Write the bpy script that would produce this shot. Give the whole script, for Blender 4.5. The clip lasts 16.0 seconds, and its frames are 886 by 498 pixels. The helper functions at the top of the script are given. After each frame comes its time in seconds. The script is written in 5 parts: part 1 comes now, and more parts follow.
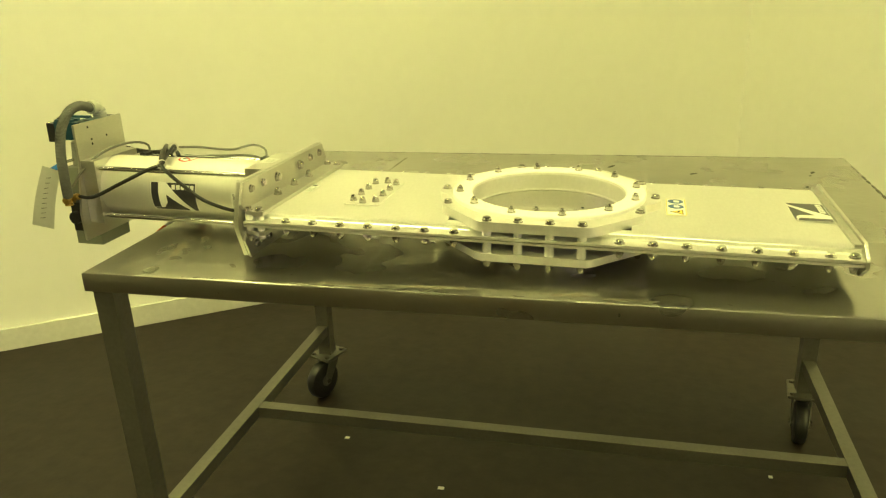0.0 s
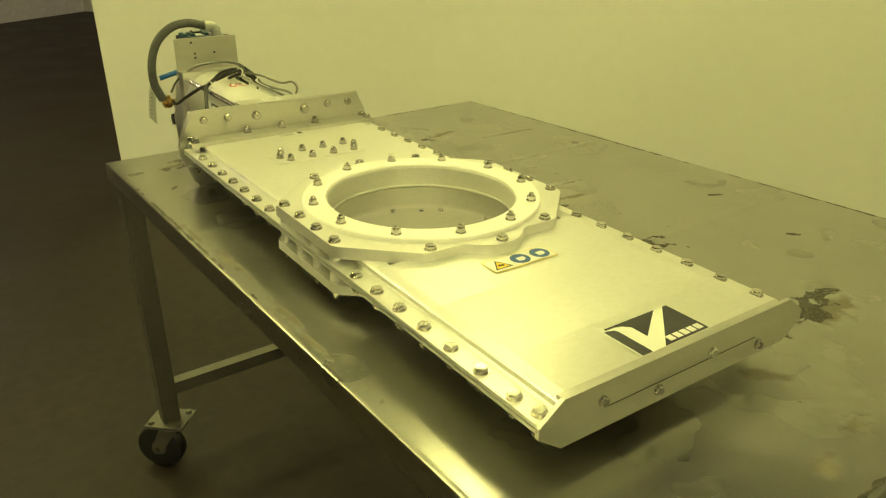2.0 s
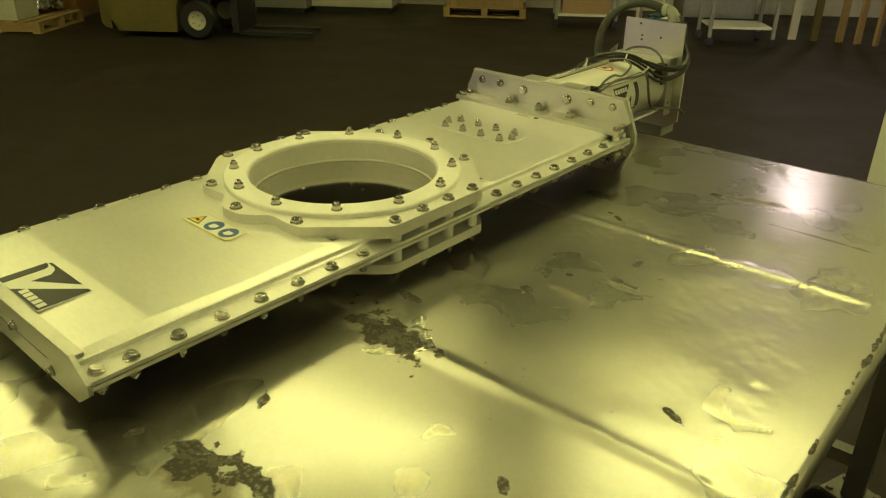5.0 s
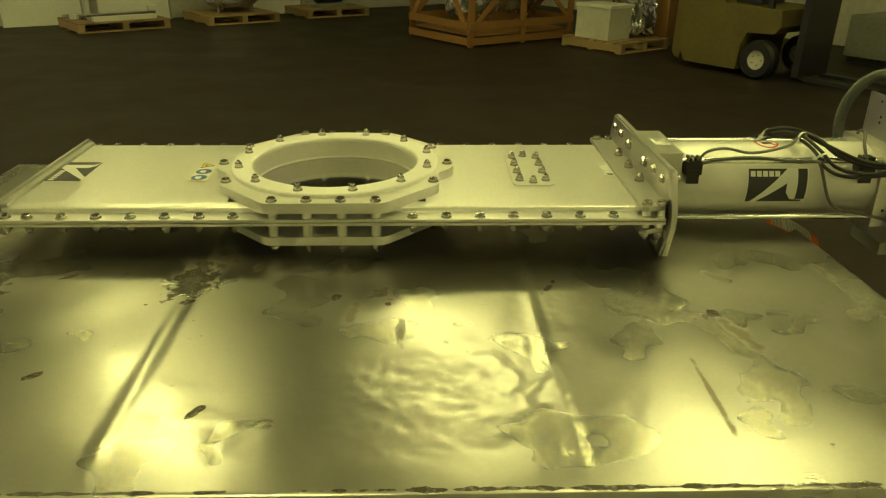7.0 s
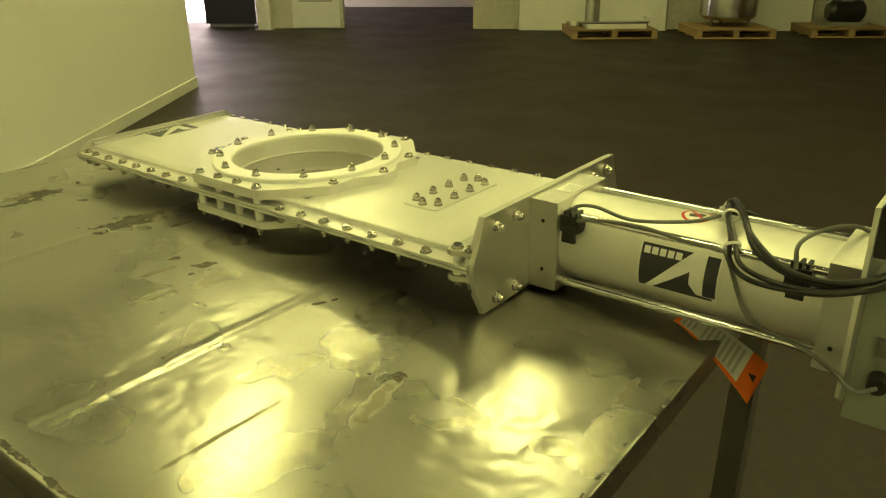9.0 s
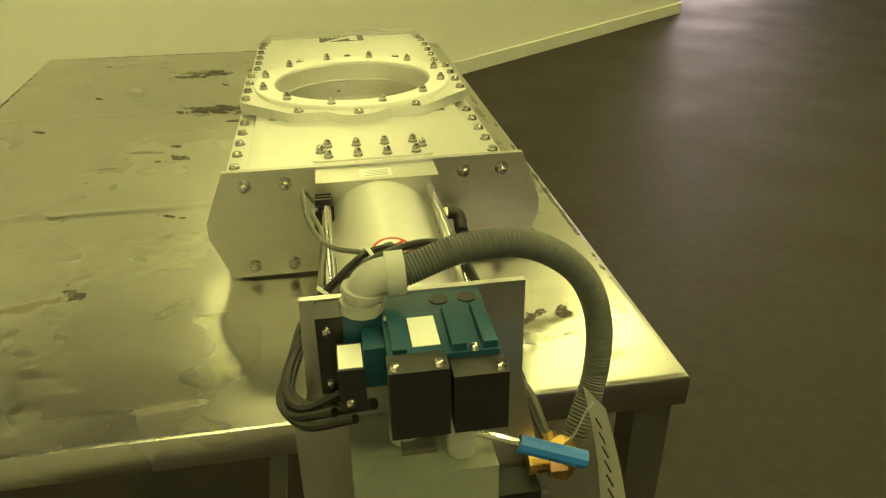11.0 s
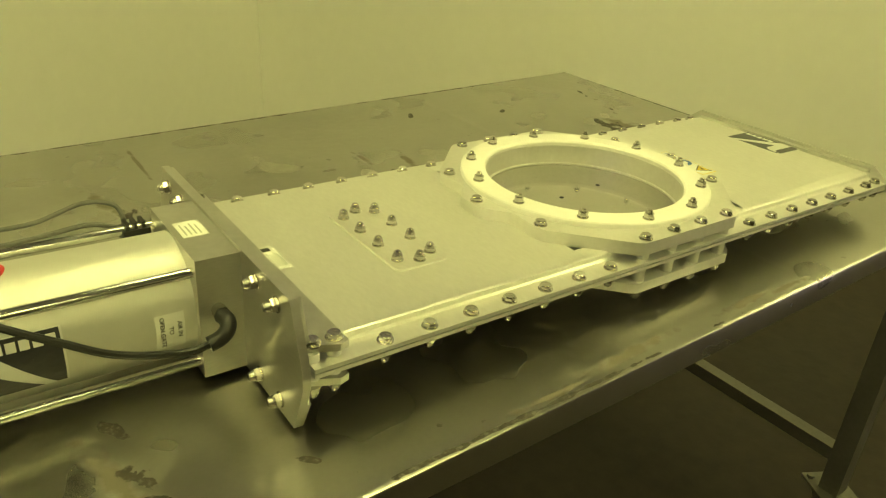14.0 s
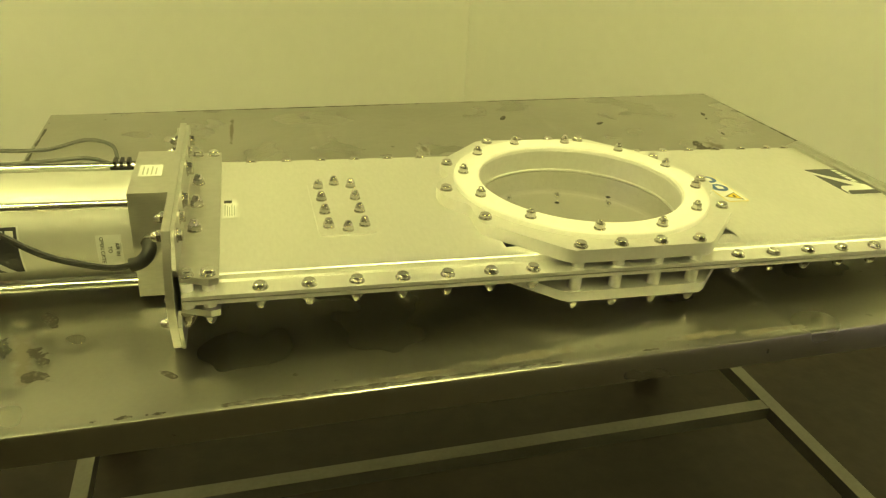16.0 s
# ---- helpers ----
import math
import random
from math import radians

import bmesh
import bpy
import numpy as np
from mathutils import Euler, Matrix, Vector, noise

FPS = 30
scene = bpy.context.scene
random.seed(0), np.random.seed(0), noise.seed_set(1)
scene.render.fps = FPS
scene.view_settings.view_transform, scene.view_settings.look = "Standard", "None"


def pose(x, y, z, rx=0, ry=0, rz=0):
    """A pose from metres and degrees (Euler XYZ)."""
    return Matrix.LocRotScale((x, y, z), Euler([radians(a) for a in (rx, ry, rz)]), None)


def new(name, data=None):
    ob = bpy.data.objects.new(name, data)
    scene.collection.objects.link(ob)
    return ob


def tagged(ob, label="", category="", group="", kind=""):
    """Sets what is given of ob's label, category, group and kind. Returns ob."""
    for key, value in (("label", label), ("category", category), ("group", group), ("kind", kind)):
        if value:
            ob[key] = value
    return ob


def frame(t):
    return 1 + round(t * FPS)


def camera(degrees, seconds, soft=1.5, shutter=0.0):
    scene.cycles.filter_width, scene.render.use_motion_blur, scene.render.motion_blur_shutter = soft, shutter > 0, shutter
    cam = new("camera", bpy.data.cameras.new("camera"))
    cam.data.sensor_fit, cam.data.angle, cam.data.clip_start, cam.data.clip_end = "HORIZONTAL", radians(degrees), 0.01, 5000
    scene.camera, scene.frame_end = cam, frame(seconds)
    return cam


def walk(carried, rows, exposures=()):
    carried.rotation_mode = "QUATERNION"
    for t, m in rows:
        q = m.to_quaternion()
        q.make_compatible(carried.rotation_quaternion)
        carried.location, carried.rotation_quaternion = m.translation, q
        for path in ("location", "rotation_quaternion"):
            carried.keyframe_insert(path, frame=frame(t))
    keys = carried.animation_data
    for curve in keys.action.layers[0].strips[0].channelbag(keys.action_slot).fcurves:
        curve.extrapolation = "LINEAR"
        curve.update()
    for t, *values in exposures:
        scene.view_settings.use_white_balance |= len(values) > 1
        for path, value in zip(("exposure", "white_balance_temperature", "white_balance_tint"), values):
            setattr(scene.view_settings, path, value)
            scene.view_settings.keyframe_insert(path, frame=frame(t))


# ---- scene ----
cam = camera(61.0, 16.0, soft=1.25)
PATH = [
    (0, pose(0.2007, -1.6546, 1.5790, 69.997, 2.283, 14.524)),
    (0.5, pose(0.4639, -1.4835, 1.5459, 69.938, 2.331, 22.674)),
    (1, pose(0.7099, -1.2725, 1.5533, 69.825, 2.265, 31.646)),
    (1.5, pose(0.9934, -1.0289, 1.5778, 68.371, 1.909, 42.334)),
    (2, pose(1.1003, -0.7078, 1.5685, 66.468, 0.499, 55.381)),
    (2.5, pose(1.2039, -0.4169, 1.5723, 64.461, 1.647, 67.776)),
    (3, pose(1.3311, -0.1147, 1.5990, 63.333, 1.625, 80.956)),
    (3.5, pose(1.2456, 0.1951, 1.5709, 64.834, 1.105, 94.372)),
    (4, pose(1.1665, 0.4871, 1.5733, 65.318, 0.441, 107.167)),
    (4.5, pose(1.0920, 0.8097, 1.5859, 65.380, -0.252, 120.308)),
    (5, pose(0.8746, 1.0092, 1.5668, 64.970, -0.960, 131.531)),
    (5.2, pose(0.7958, 1.0688, 1.5702, 65.151, -1.097, 136.079)),
    (6.25, pose(0.2570, 1.4580, 1.5780, 65.850, -0.871, 160.857)),
    (7.3, pose(-0.3615, 1.5480, 1.5838, 66.579, -0.959, -174.366)),
    (7.5, pose(-0.4878, 1.5421, 1.5899, 66.578, -0.365, -169.850)),
    (8, pose(-0.7633, 1.4091, 1.5785, 67.525, -1.391, -161.953)),
    (8.5, pose(-1.0380, 1.2908, 1.5692, 68.040, -0.984, -152.616)),
    (9, pose(-1.2982, 1.1310, 1.5854, 66.974, 0.163, -141.554)),
    (9.5, pose(-1.4286, 0.8639, 1.5839, 66.263, 0.435, -131.772)),
    (10, pose(-1.5718, 0.6033, 1.5703, 64.456, -0.109, -123.639)),
    (10.2, pose(-1.6510, 0.4885, 1.5775, 63.161, 0.067, -119.268)),
    (11.25, pose(-1.6850, -0.0620, 1.5750, 61.540, 0.229, -91.921)),
    (12.3, pose(-1.4002, -0.4673, 1.5665, 60.173, 1.117, -64.585)),
    (12.5, pose(-1.3361, -0.5223, 1.5549, 60.527, 0.358, -60.484)),
    (13, pose(-1.1951, -0.6487, 1.5837, 61.478, -1.602, -51.452)),
    (13.5, pose(-1.0600, -0.7970, 1.5953, 62.367, -2.000, -43.799)),
    (14, pose(-0.9294, -0.8538, 1.5920, 62.376, -3.088, -34.931)),
    (14.5, pose(-0.7929, -0.8775, 1.6014, 62.303, -2.839, -25.691)),
    (15, pose(-0.6599, -1.0043, 1.5849, 62.365, -2.329, -17.360)),
    (15.5, pose(-0.5708, -1.0892, 1.5927, 62.337, -2.646, -13.686)),
    (16, pose(-0.5420, -1.1028, 1.5887, 62.677, -2.626, -14.130)),
]

walk(cam, PATH, exposures=[(0.0, 0.0), (1.0, -0.2), (2.0, -0.5), (3.0, -0.93), (4.0, -1.12), (5.0, -1.14), (7.5, -1.0), (9.0, -0.75), (10.0, -0.68), (12.5, -0.38), (13.0, -0.5), (14.0, -0.6), (15.0, -0.6), (16.0, -0.4)])

# ---- world and light ----
world = bpy.data.worlds.new("world")
scene.world = world
world.use_nodes = True
world.node_tree.nodes["Background"].inputs[0].default_value = (0.9, 0.85, 0.6, 1)
world.node_tree.nodes["Background"].inputs[1].default_value = 0.02
LAMP_COLOUR = (1.0, 0.955, 0.305)
LAMP_POWER = 59.0
DAY_COLOUR = (1.0, 0.80, 0.78)
DAY_POWER = 11.0


# ---- materials ----
def material(name, colour, rough=0.5, metal=0.0, colour2=None, scale=8.0, grain=0.0, grain_scale=120.0,
             bump=0.0, bump_scale=60.0, rough_var=0.1, stretch=(1, 1, 1), random_tint=0.0, emit=0.0, spec=0.5):
    m = bpy.data.materials.new(name)
    m.use_nodes = True
    nt = m.node_tree
    b = nt.nodes["Principled BSDF"]
    b.inputs["Roughness"].default_value = rough
    b.inputs["Metallic"].default_value = metal
    b.inputs["Specular IOR Level"].default_value = spec
    tc = nt.nodes.new("ShaderNodeTexCoord")
    mp = nt.nodes.new("ShaderNodeMapping")
    mp.inputs["Scale"].default_value = stretch
    nt.links.new(tc.outputs["Object"], mp.inputs[0])
    n1 = nt.nodes.new("ShaderNodeTexNoise")
    n1.inputs["Scale"].default_value = scale
    n1.inputs["Detail"].default_value = 3
    nt.links.new(mp.outputs[0], n1.inputs["Vector"])
    ramp = nt.nodes.new("ShaderNodeValToRGB")
    ramp.color_ramp.elements[0].position = 0.0
    ramp.color_ramp.elements[1].position = 1.0
    c2 = colour2 or tuple(c * 0.85 for c in colour)
    ramp.color_ramp.elements[0].color = (*c2, 1)
    ramp.color_ramp.elements[1].color = (*colour, 1)
    nt.links.new(n1.outputs["Fac"], ramp.inputs[0])
    col = ramp.outputs[0]
    n2 = nt.nodes.new("ShaderNodeTexNoise")
    n2.inputs["Scale"].default_value = grain_scale
    n2.inputs["Detail"].default_value = 4
    nt.links.new(mp.outputs[0], n2.inputs["Vector"])
    if grain:
        mr = nt.nodes.new("ShaderNodeMapRange")
        mr.inputs["From Min"].default_value = 0.3
        mr.inputs["From Max"].default_value = 0.7
        mr.inputs["To Min"].default_value = 1 - grain
        mr.inputs["To Max"].default_value = 1 + grain
        nt.links.new(n2.outputs["Fac"], mr.inputs[0])
        mx = nt.nodes.new("ShaderNodeVectorMath")
        mx.operation = "SCALE"
        nt.links.new(col, mx.inputs[0])
        nt.links.new(mr.outputs[0], mx.inputs["Scale"])
        col = mx.outputs[0]
    if random_tint:
        oi = nt.nodes.new("ShaderNodeObjectInfo")
        mr = nt.nodes.new("ShaderNodeMapRange")
        mr.inputs["To Min"].default_value = 1 - random_tint
        mr.inputs["To Max"].default_value = 1 + random_tint
        nt.links.new(oi.outputs["Random"], mr.inputs[0])
        mx = nt.nodes.new("ShaderNodeVectorMath")
        mx.operation = "SCALE"
        nt.links.new(col, mx.inputs[0])
        nt.links.new(mr.outputs[0], mx.inputs["Scale"])
        col = mx.outputs[0]
    nt.links.new(col, b.inputs["Base Color"])
    if rough_var:
        mr = nt.nodes.new("ShaderNodeMapRange")
        mr.inputs["From Min"].default_value = 0.0
        mr.inputs["From Max"].default_value = 1.0
        mr.inputs["To Min"].default_value = max(0.02, rough - rough_var)
        mr.inputs["To Max"].default_value = min(1.0, rough + rough_var)
        nt.links.new(n1.outputs["Fac"], mr.inputs[0])
        nt.links.new(mr.outputs[0], b.inputs["Roughness"])
    if bump:
        bp = nt.nodes.new("ShaderNodeBump")
        bp.inputs["Strength"].default_value = 1.0
        bp.inputs["Distance"].default_value = bump
        n3 = nt.nodes.new("ShaderNodeTexNoise")
        n3.inputs["Scale"].default_value = bump_scale
        n3.inputs["Detail"].default_value = 3
        nt.links.new(mp.outputs[0], n3.inputs["Vector"])
        nt.links.new(n3.outputs["Fac"], bp.inputs["Height"])
        nt.links.new(bp.outputs[0], b.inputs["Normal"])
    if emit:
        nt.links.new(col, b.inputs["Emission Color"])
        b.inputs["Emission Strength"].default_value = emit
    return m


# table top stains and dark rim lines: centre x, y, length, width, turn
DARK_STAINS_AND_RIM = ((0.30, 0.05, 0.15, 0.065, 75), (0.20, 0.005, 0.05, 0.02, 80), (0.64, 0.09, 0.11, 0.05, 100), (0.62, 0.16, 0.06, 0.025, 80), (-0.75, -0.46, 0.050, 0.020, -60),
               (-0.75, -0.50, 0.022, 0.018, 0), (-0.75, -0.37, 0.050, 0.012, -60), (-0.57, 0.195, 0.05, 0.026, 60), (-0.04, 0.15, 0.04, 0.015, 70), (-0.02, 0.11, 0.045, 0.02, 60),
               (0.45, 0.37, 0.026, 0.012, 45), (0.52, 0.05, 0.03, 0.010, 40), (-0.32, 0.09, 0.04, 0.014, 60), (0.36, 0.155, 0.012, 0.010, 0), (0.21, 0.46, 0.04, 0.010, 60),
               (0.78, 0.40, 0.09, 0.010, 70), (0.74, 0.25, 0.05, 0.010, 70), (-0.59, -0.53, 0.03, 0.008, -40), (0.05, 0.13, 0.035, 0.014, 80),
               # thin dark lines along the rim
               (-0.35, 0.604, 0.80, 0.007, 0), (0.45, 0.604, 0.60, 0.006, 0), (0.909, 0.22, 0.60, 0.006, 90), (0.909, -0.28, 0.36, 0.006, 90), (-0.3, -0.603, 0.5, 0.006, 0), (-0.908, 0.35, 0.3, 0.006, 90))
TAN_SMEARS = ((-0.775, -0.44, 0.17, 0.034, 103), (-0.60, 0.26, 0.14, 0.030, 105), (0.02, 0.18, 0.10, 0.022, 80), (-0.06, 0.25, 0.08, 0.016, 90), (0.66, 0.12, 0.15, 0.07, 90),
              (0.84, -0.14, 0.05, 0.035, 90), (0.86, -0.24, 0.05, 0.030, 90), (-0.28, -0.592, 0.13, 0.014, 0), (-0.12, -0.582, 0.18, 0.022, 2), (0.15, -0.585, 0.13, 0.016, 0),
              (0.27, -0.592, 0.11, 0.014, 0), (-0.49, 0.42, 0.20, 0.010, 88), (0.71, -0.13, 0.08, 0.03, 40), (-0.86, 0.02, 0.12, 0.014, 95), (0.30, 0.02, 0.20, 0.10, 75))


def table_steel():
    """Worn stainless sheet: smudged gloss, dried stains, dark rim lines and tan smears."""
    m = material("worn_stainless", (0.44, 0.43, 0.395), 0.30, 1.0, (0.36, 0.35, 0.315), 4.5, 0.02, 140.0, rough_var=0.0)
    nt = m.node_tree
    b = nt.nodes["Principled BSDF"]
    b.inputs["Coat Weight"].default_value = 0.3
    b.inputs["Coat Roughness"].default_value = 0.15
    b.inputs["Coat IOR"].default_value = 2.0

    def node(kind, **inputs):
        n = nt.nodes.new(kind)
        for key, v in inputs.items():
            n.inputs[key.replace("_", " ")].default_value = v
        return n

    def calc(op, a, c):
        n = nt.nodes.new("ShaderNodeMath")
        n.operation = op
        for k, v in enumerate((a, c)):
            if isinstance(v, (int, float)):
                n.inputs[k].default_value = v
            else:
                nt.links.new(v, n.inputs[k])
        return n.outputs[0]

    def spread(v, a0, a1, b0, b1):
        n = node("ShaderNodeMapRange", From_Min=a0, From_Max=a1, To_Min=b0, To_Max=b1)
        nt.links.new(v, n.inputs[0])
        return n.outputs[0]

    place = nt.nodes.new("ShaderNodeTexCoord").outputs["Object"]

    def cloud(scale, detail=4.0, stretch=(1, 1, 1)):
        mp = nt.nodes.new("ShaderNodeMapping")
        mp.inputs["Scale"].default_value = stretch
        nt.links.new(place, mp.inputs[0])
        n = node("ShaderNodeTexNoise", Scale=scale, Detail=detail)
        nt.links.new(mp.outputs[0], n.inputs["Vector"])
        return n.outputs["Fac"]

    ragged, specks = cloud(38.0, 5.0), cloud(150.0, 2.0)

    def blots(rows, rag, lo, hi):
        """1 inside the ragged ellipses, 0 outside."""
        least = None
        for x, y, length, width, turn in rows:
            mp = nt.nodes.new("ShaderNodeMapping")
            mp.vector_type = "TEXTURE"
            mp.inputs["Location"].default_value = (x, y, 0)
            mp.inputs["Rotation"].default_value = (0, 0, math.radians(turn))
            mp.inputs["Scale"].default_value = (length * 0.55, width * 0.55, 1000.0)
            nt.links.new(place, mp.inputs[0])
            ln = nt.nodes.new("ShaderNodeVectorMath")
            ln.operation = "LENGTH"
            nt.links.new(mp.outputs[0], ln.inputs[0])
            least = ln.outputs["Value"] if least is None else calc("MINIMUM", least, ln.outputs["Value"])
        far = calc("ADD", least, calc("MULTIPLY", calc("SUBTRACT", ragged, 0.5), rag))
        return spread(far, lo, hi, 1.0, 0.0)

    dark = blots(DARK_STAINS_AND_RIM, 4.2, 0.78, 0.92)
    tan = calc("MULTIPLY", blots(TAN_SMEARS, 2.0, 0.45, 0.95), 0.72)
    spots = calc("MULTIPLY", spread(cloud(44.0, 5.0), 0.715, 0.75, 0.0, 0.7), spread(cloud(3.1), 0.42, 0.62, 0.0, 1.0))
    dark = calc("MAXIMUM", dark, spots)
    dark = calc("MULTIPLY", dark, spread(specks, 0.30, 0.50, 0.55, 0.95))
    film = spread(cloud(9.0, 2.0, (1, 0.45, 1)), 0.40, 0.80, 0.0, 0.06)
    colour = b.inputs["Base Color"].links[0].from_socket
    for fac, c in ((film, (0.34, 0.32, 0.26, 1)), (tan, (0.15, 0.125, 0.08, 1)), (dark, (0.045, 0.038, 0.028, 1))):
        mx = nt.nodes.new("ShaderNodeMix")
        mx.data_type = "RGBA"
        nt.links.new(fac, mx.inputs[0])
        nt.links.new(colour, mx.inputs[6])
        mx.inputs[7].default_value = c
        colour = mx.outputs[2]
    nt.links.new(colour, b.inputs["Base Color"])
    dirt = calc("MAXIMUM", dark, tan)
    nt.links.new(spread(dirt, 0.0, 1.0, 1.0, 0.4), b.inputs["Metallic"])
    nt.links.new(spread(dirt, 0.0, 0.8, 0.28, 0.0), b.inputs["Coat Weight"])
    gloss = spread(cloud(6.5, 2.0), 0.32, 0.68, 0.26, 0.31)
    nt.links.new(calc("ADD", calc("ADD", gloss, calc("MULTIPLY", dirt, 0.35)), calc("MULTIPLY", film, 0.10)), b.inputs["Roughness"])
    return m


STEEL_TOP = table_steel()
STEEL_FRAME = material("dull_steel_tube", (0.25, 0.24, 0.22), 0.45, 0.85, (0.15, 0.145, 0.13), 6, 0.06, 90)
STAIN = material("dried_dark_stain", (0.055, 0.048, 0.040), 0.7, 0.0, (0.11, 0.10, 0.085), 30, 0.2, 150)
ALU = material("brushed_aluminium", (0.83, 0.82, 0.79), 0.34, 0.72, (0.76, 0.75, 0.72), 4, 0.03, 60, stretch=(3, 1, 1), rough_var=0.08)
ALU_PLATE = material("milled_aluminium_plate", (0.66, 0.65, 0.62), 0.35, 0.93, (0.57, 0.56, 0.53), 7, 0.04, 80, stretch=(1, 1, 6))
ALU_CAST = material("satin_aluminium", (0.78, 0.77, 0.74), 0.42, 0.65, (0.72, 0.71, 0.68), 8, 0.03, 120)
BARREL = material("silver_barrel", (0.72, 0.71, 0.68), 0.46, 0.65, (0.66, 0.65, 0.62), 6, 0.02, 60)
WHITE_RING = material("white_plastic_ring", (0.86, 0.85, 0.82), 0.42, 0.0, (0.82, 0.81, 0.78), 10, 0.02, 90)
BLADE = material("polished_blade", (0.55, 0.54, 0.52), 0.09, 1.0, (0.50, 0.49, 0.47), 6, 0.03, 80, rough_var=0.04, stretch=(8, 1, 1))
ZINC = material("bright_bolt_steel", (0.62, 0.60, 0.56), 0.24, 1.0, (0.45, 0.43, 0.40), 60, 0.05, 200)
CHROME = material("chrome_rod", (0.75, 0.74, 0.72), 0.14, 1.0, (0.70, 0.69, 0.67), 5, 0.02, 80, rough_var=0.04)
BLACK_RUBBER = material("black_rubber", (0.009, 0.009, 0.010), 0.38, 0.0, (0.014, 0.014, 0.014), 20, 0.1, 90)
GREY_CABLE = material("grey_cable", (0.14, 0.14, 0.13), 0.5, 0.0, (0.11, 0.11, 0.10), 20, 0.1, 90)
GREY_CONDUIT = material("grey_conduit", (0.10, 0.105, 0.10), 0.55, 0.0, (0.075, 0.078, 0.075), 20, 0.1, 90)
GREY_FITTING = material("light_grey_plastic", (0.42, 0.43, 0.40), 0.5, 0.0, (0.36, 0.37, 0.34), 20, 0.05, 90)
TEAL = material("teal_enamel", (0.008, 0.062, 0.105), 0.4, 0.0, (0.006, 0.05, 0.085), 20, 0.06, 90)
BLACK_PLASTIC = material("black_plastic", (0.010, 0.010, 0.011), 0.42, 0.0, (0.014, 0.014, 0.015), 20, 0.1, 90)
BOX_GREY = material("grey_green_enamel", (0.26, 0.28, 0.24), 0.45, 0.0, (0.23, 0.25, 0.21), 9, 0.04, 150)
BRASS = material("brass", (0.55, 0.36, 0.10), 0.3, 1.0, (0.42, 0.27, 0.08), 40, 0.08, 120)
BLUE = material("blue_handle_vinyl", (0.02, 0.16, 0.55), 0.4)
NYLON = material("white_nylon", (0.75, 0.74, 0.70), 0.45)
DECAL_BLACK = material("black_decal", (0.022, 0.022, 0.030), 0.35, 0.0, (0.03, 0.03, 0.04), 10, 0.1, 90)
DECAL_WHITE = material("white_label", (0.80, 0.80, 0.78), 0.45, 0.0, (0.76, 0.76, 0.74), 12)
DECAL_YELLOW = material("yellow_label", (0.85, 0.62, 0.03), 0.45)
DECAL_BLUE = material("blue_label", (0.03, 0.10, 0.30), 0.45)
DECAL_RED = material("red_label", (0.55, 0.02, 0.02), 0.45)
INK = material("ink", (0.03, 0.03, 0.03), 0.6)
ORANGE = material("orange_card", (0.85, 0.20, 0.02), 0.6, 0.0, (0.78, 0.18, 0.02), 12)
PAPER = material("paper_card", (0.66, 0.66, 0.64), 0.8, 0.0, (0.60, 0.60, 0.58), 12, 0.03, 80)
WALL_PAINT = material("white_wall_paint", (0.85, 0.84, 0.81), 0.55, 0.0, (0.80, 0.79, 0.76), 0.9, 0.012, 14, bump=0.0006, bump_scale=35)
TRIM_PAINT = material("white_trim_paint", (0.74, 0.73, 0.70), 0.5, 0.0, (0.60, 0.59, 0.56), 2.5, 0.05, 40)
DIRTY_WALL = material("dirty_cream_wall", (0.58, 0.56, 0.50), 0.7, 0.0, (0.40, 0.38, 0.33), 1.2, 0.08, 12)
CEILING = material("dark_ceiling_paint", (0.12, 0.115, 0.10), 0.8, 0.0, (0.08, 0.075, 0.07), 0.6, 0.1, 8)
FLOOR = material("worn_red_brown_floor", (0.026, 0.0172, 0.0136), 0.55, 0.0, (0.010, 0.0072, 0.0060), 1.6, 0.30, 16, bump=0.0008, bump_scale=30, rough_var=0.14, spec=0.35)
WOOD = material("raw_pallet_wood", (0.36, 0.25, 0.12), 0.75, 0.0, (0.26, 0.17, 0.08), 7, 0.12, 40, stretch=(1, 1, 5), random_tint=0.2)
WOOD_ORANGE = material("crate_wood", (0.30, 0.15, 0.045), 0.7, 0.0, (0.22, 0.105, 0.03), 7, 0.12, 40, stretch=(1, 1, 5), random_tint=0.15)
CARTON = material("brown_carton", (0.34, 0.23, 0.13), 0.8, 0.0, (0.28, 0.19, 0.11), 5, 0.05, 40)
STAINLESS = material("tank_stainless", (0.60, 0.59, 0.56), 0.22, 1.0, (0.5, 0.49, 0.46), 3, 0.03, 50)
FOIL = material("silver_foil", (0.7, 0.69, 0.66), 0.25, 1.0, (0.5, 0.5, 0.5), 6, 0.1, 40, bump=0.02, bump_scale=9)
TRUCK_YELLOW = material("faded_truck_yellow", (0.14, 0.11, 0.025), 0.6, 0.0, (0.07, 0.055, 0.018), 3, 0.1, 30)
MACHINE_GREY = material("machine_grey", (0.30, 0.30, 0.28), 0.5, 0.2, (0.22, 0.22, 0.20), 3, 0.1, 30)
LAMP_GLOW = bpy.data.materials.new("lamp_glow")
SKY_GLOW = bpy.data.materials.new("window_glow")
DAY_GLOW = bpy.data.materials.new("daylight_glow")
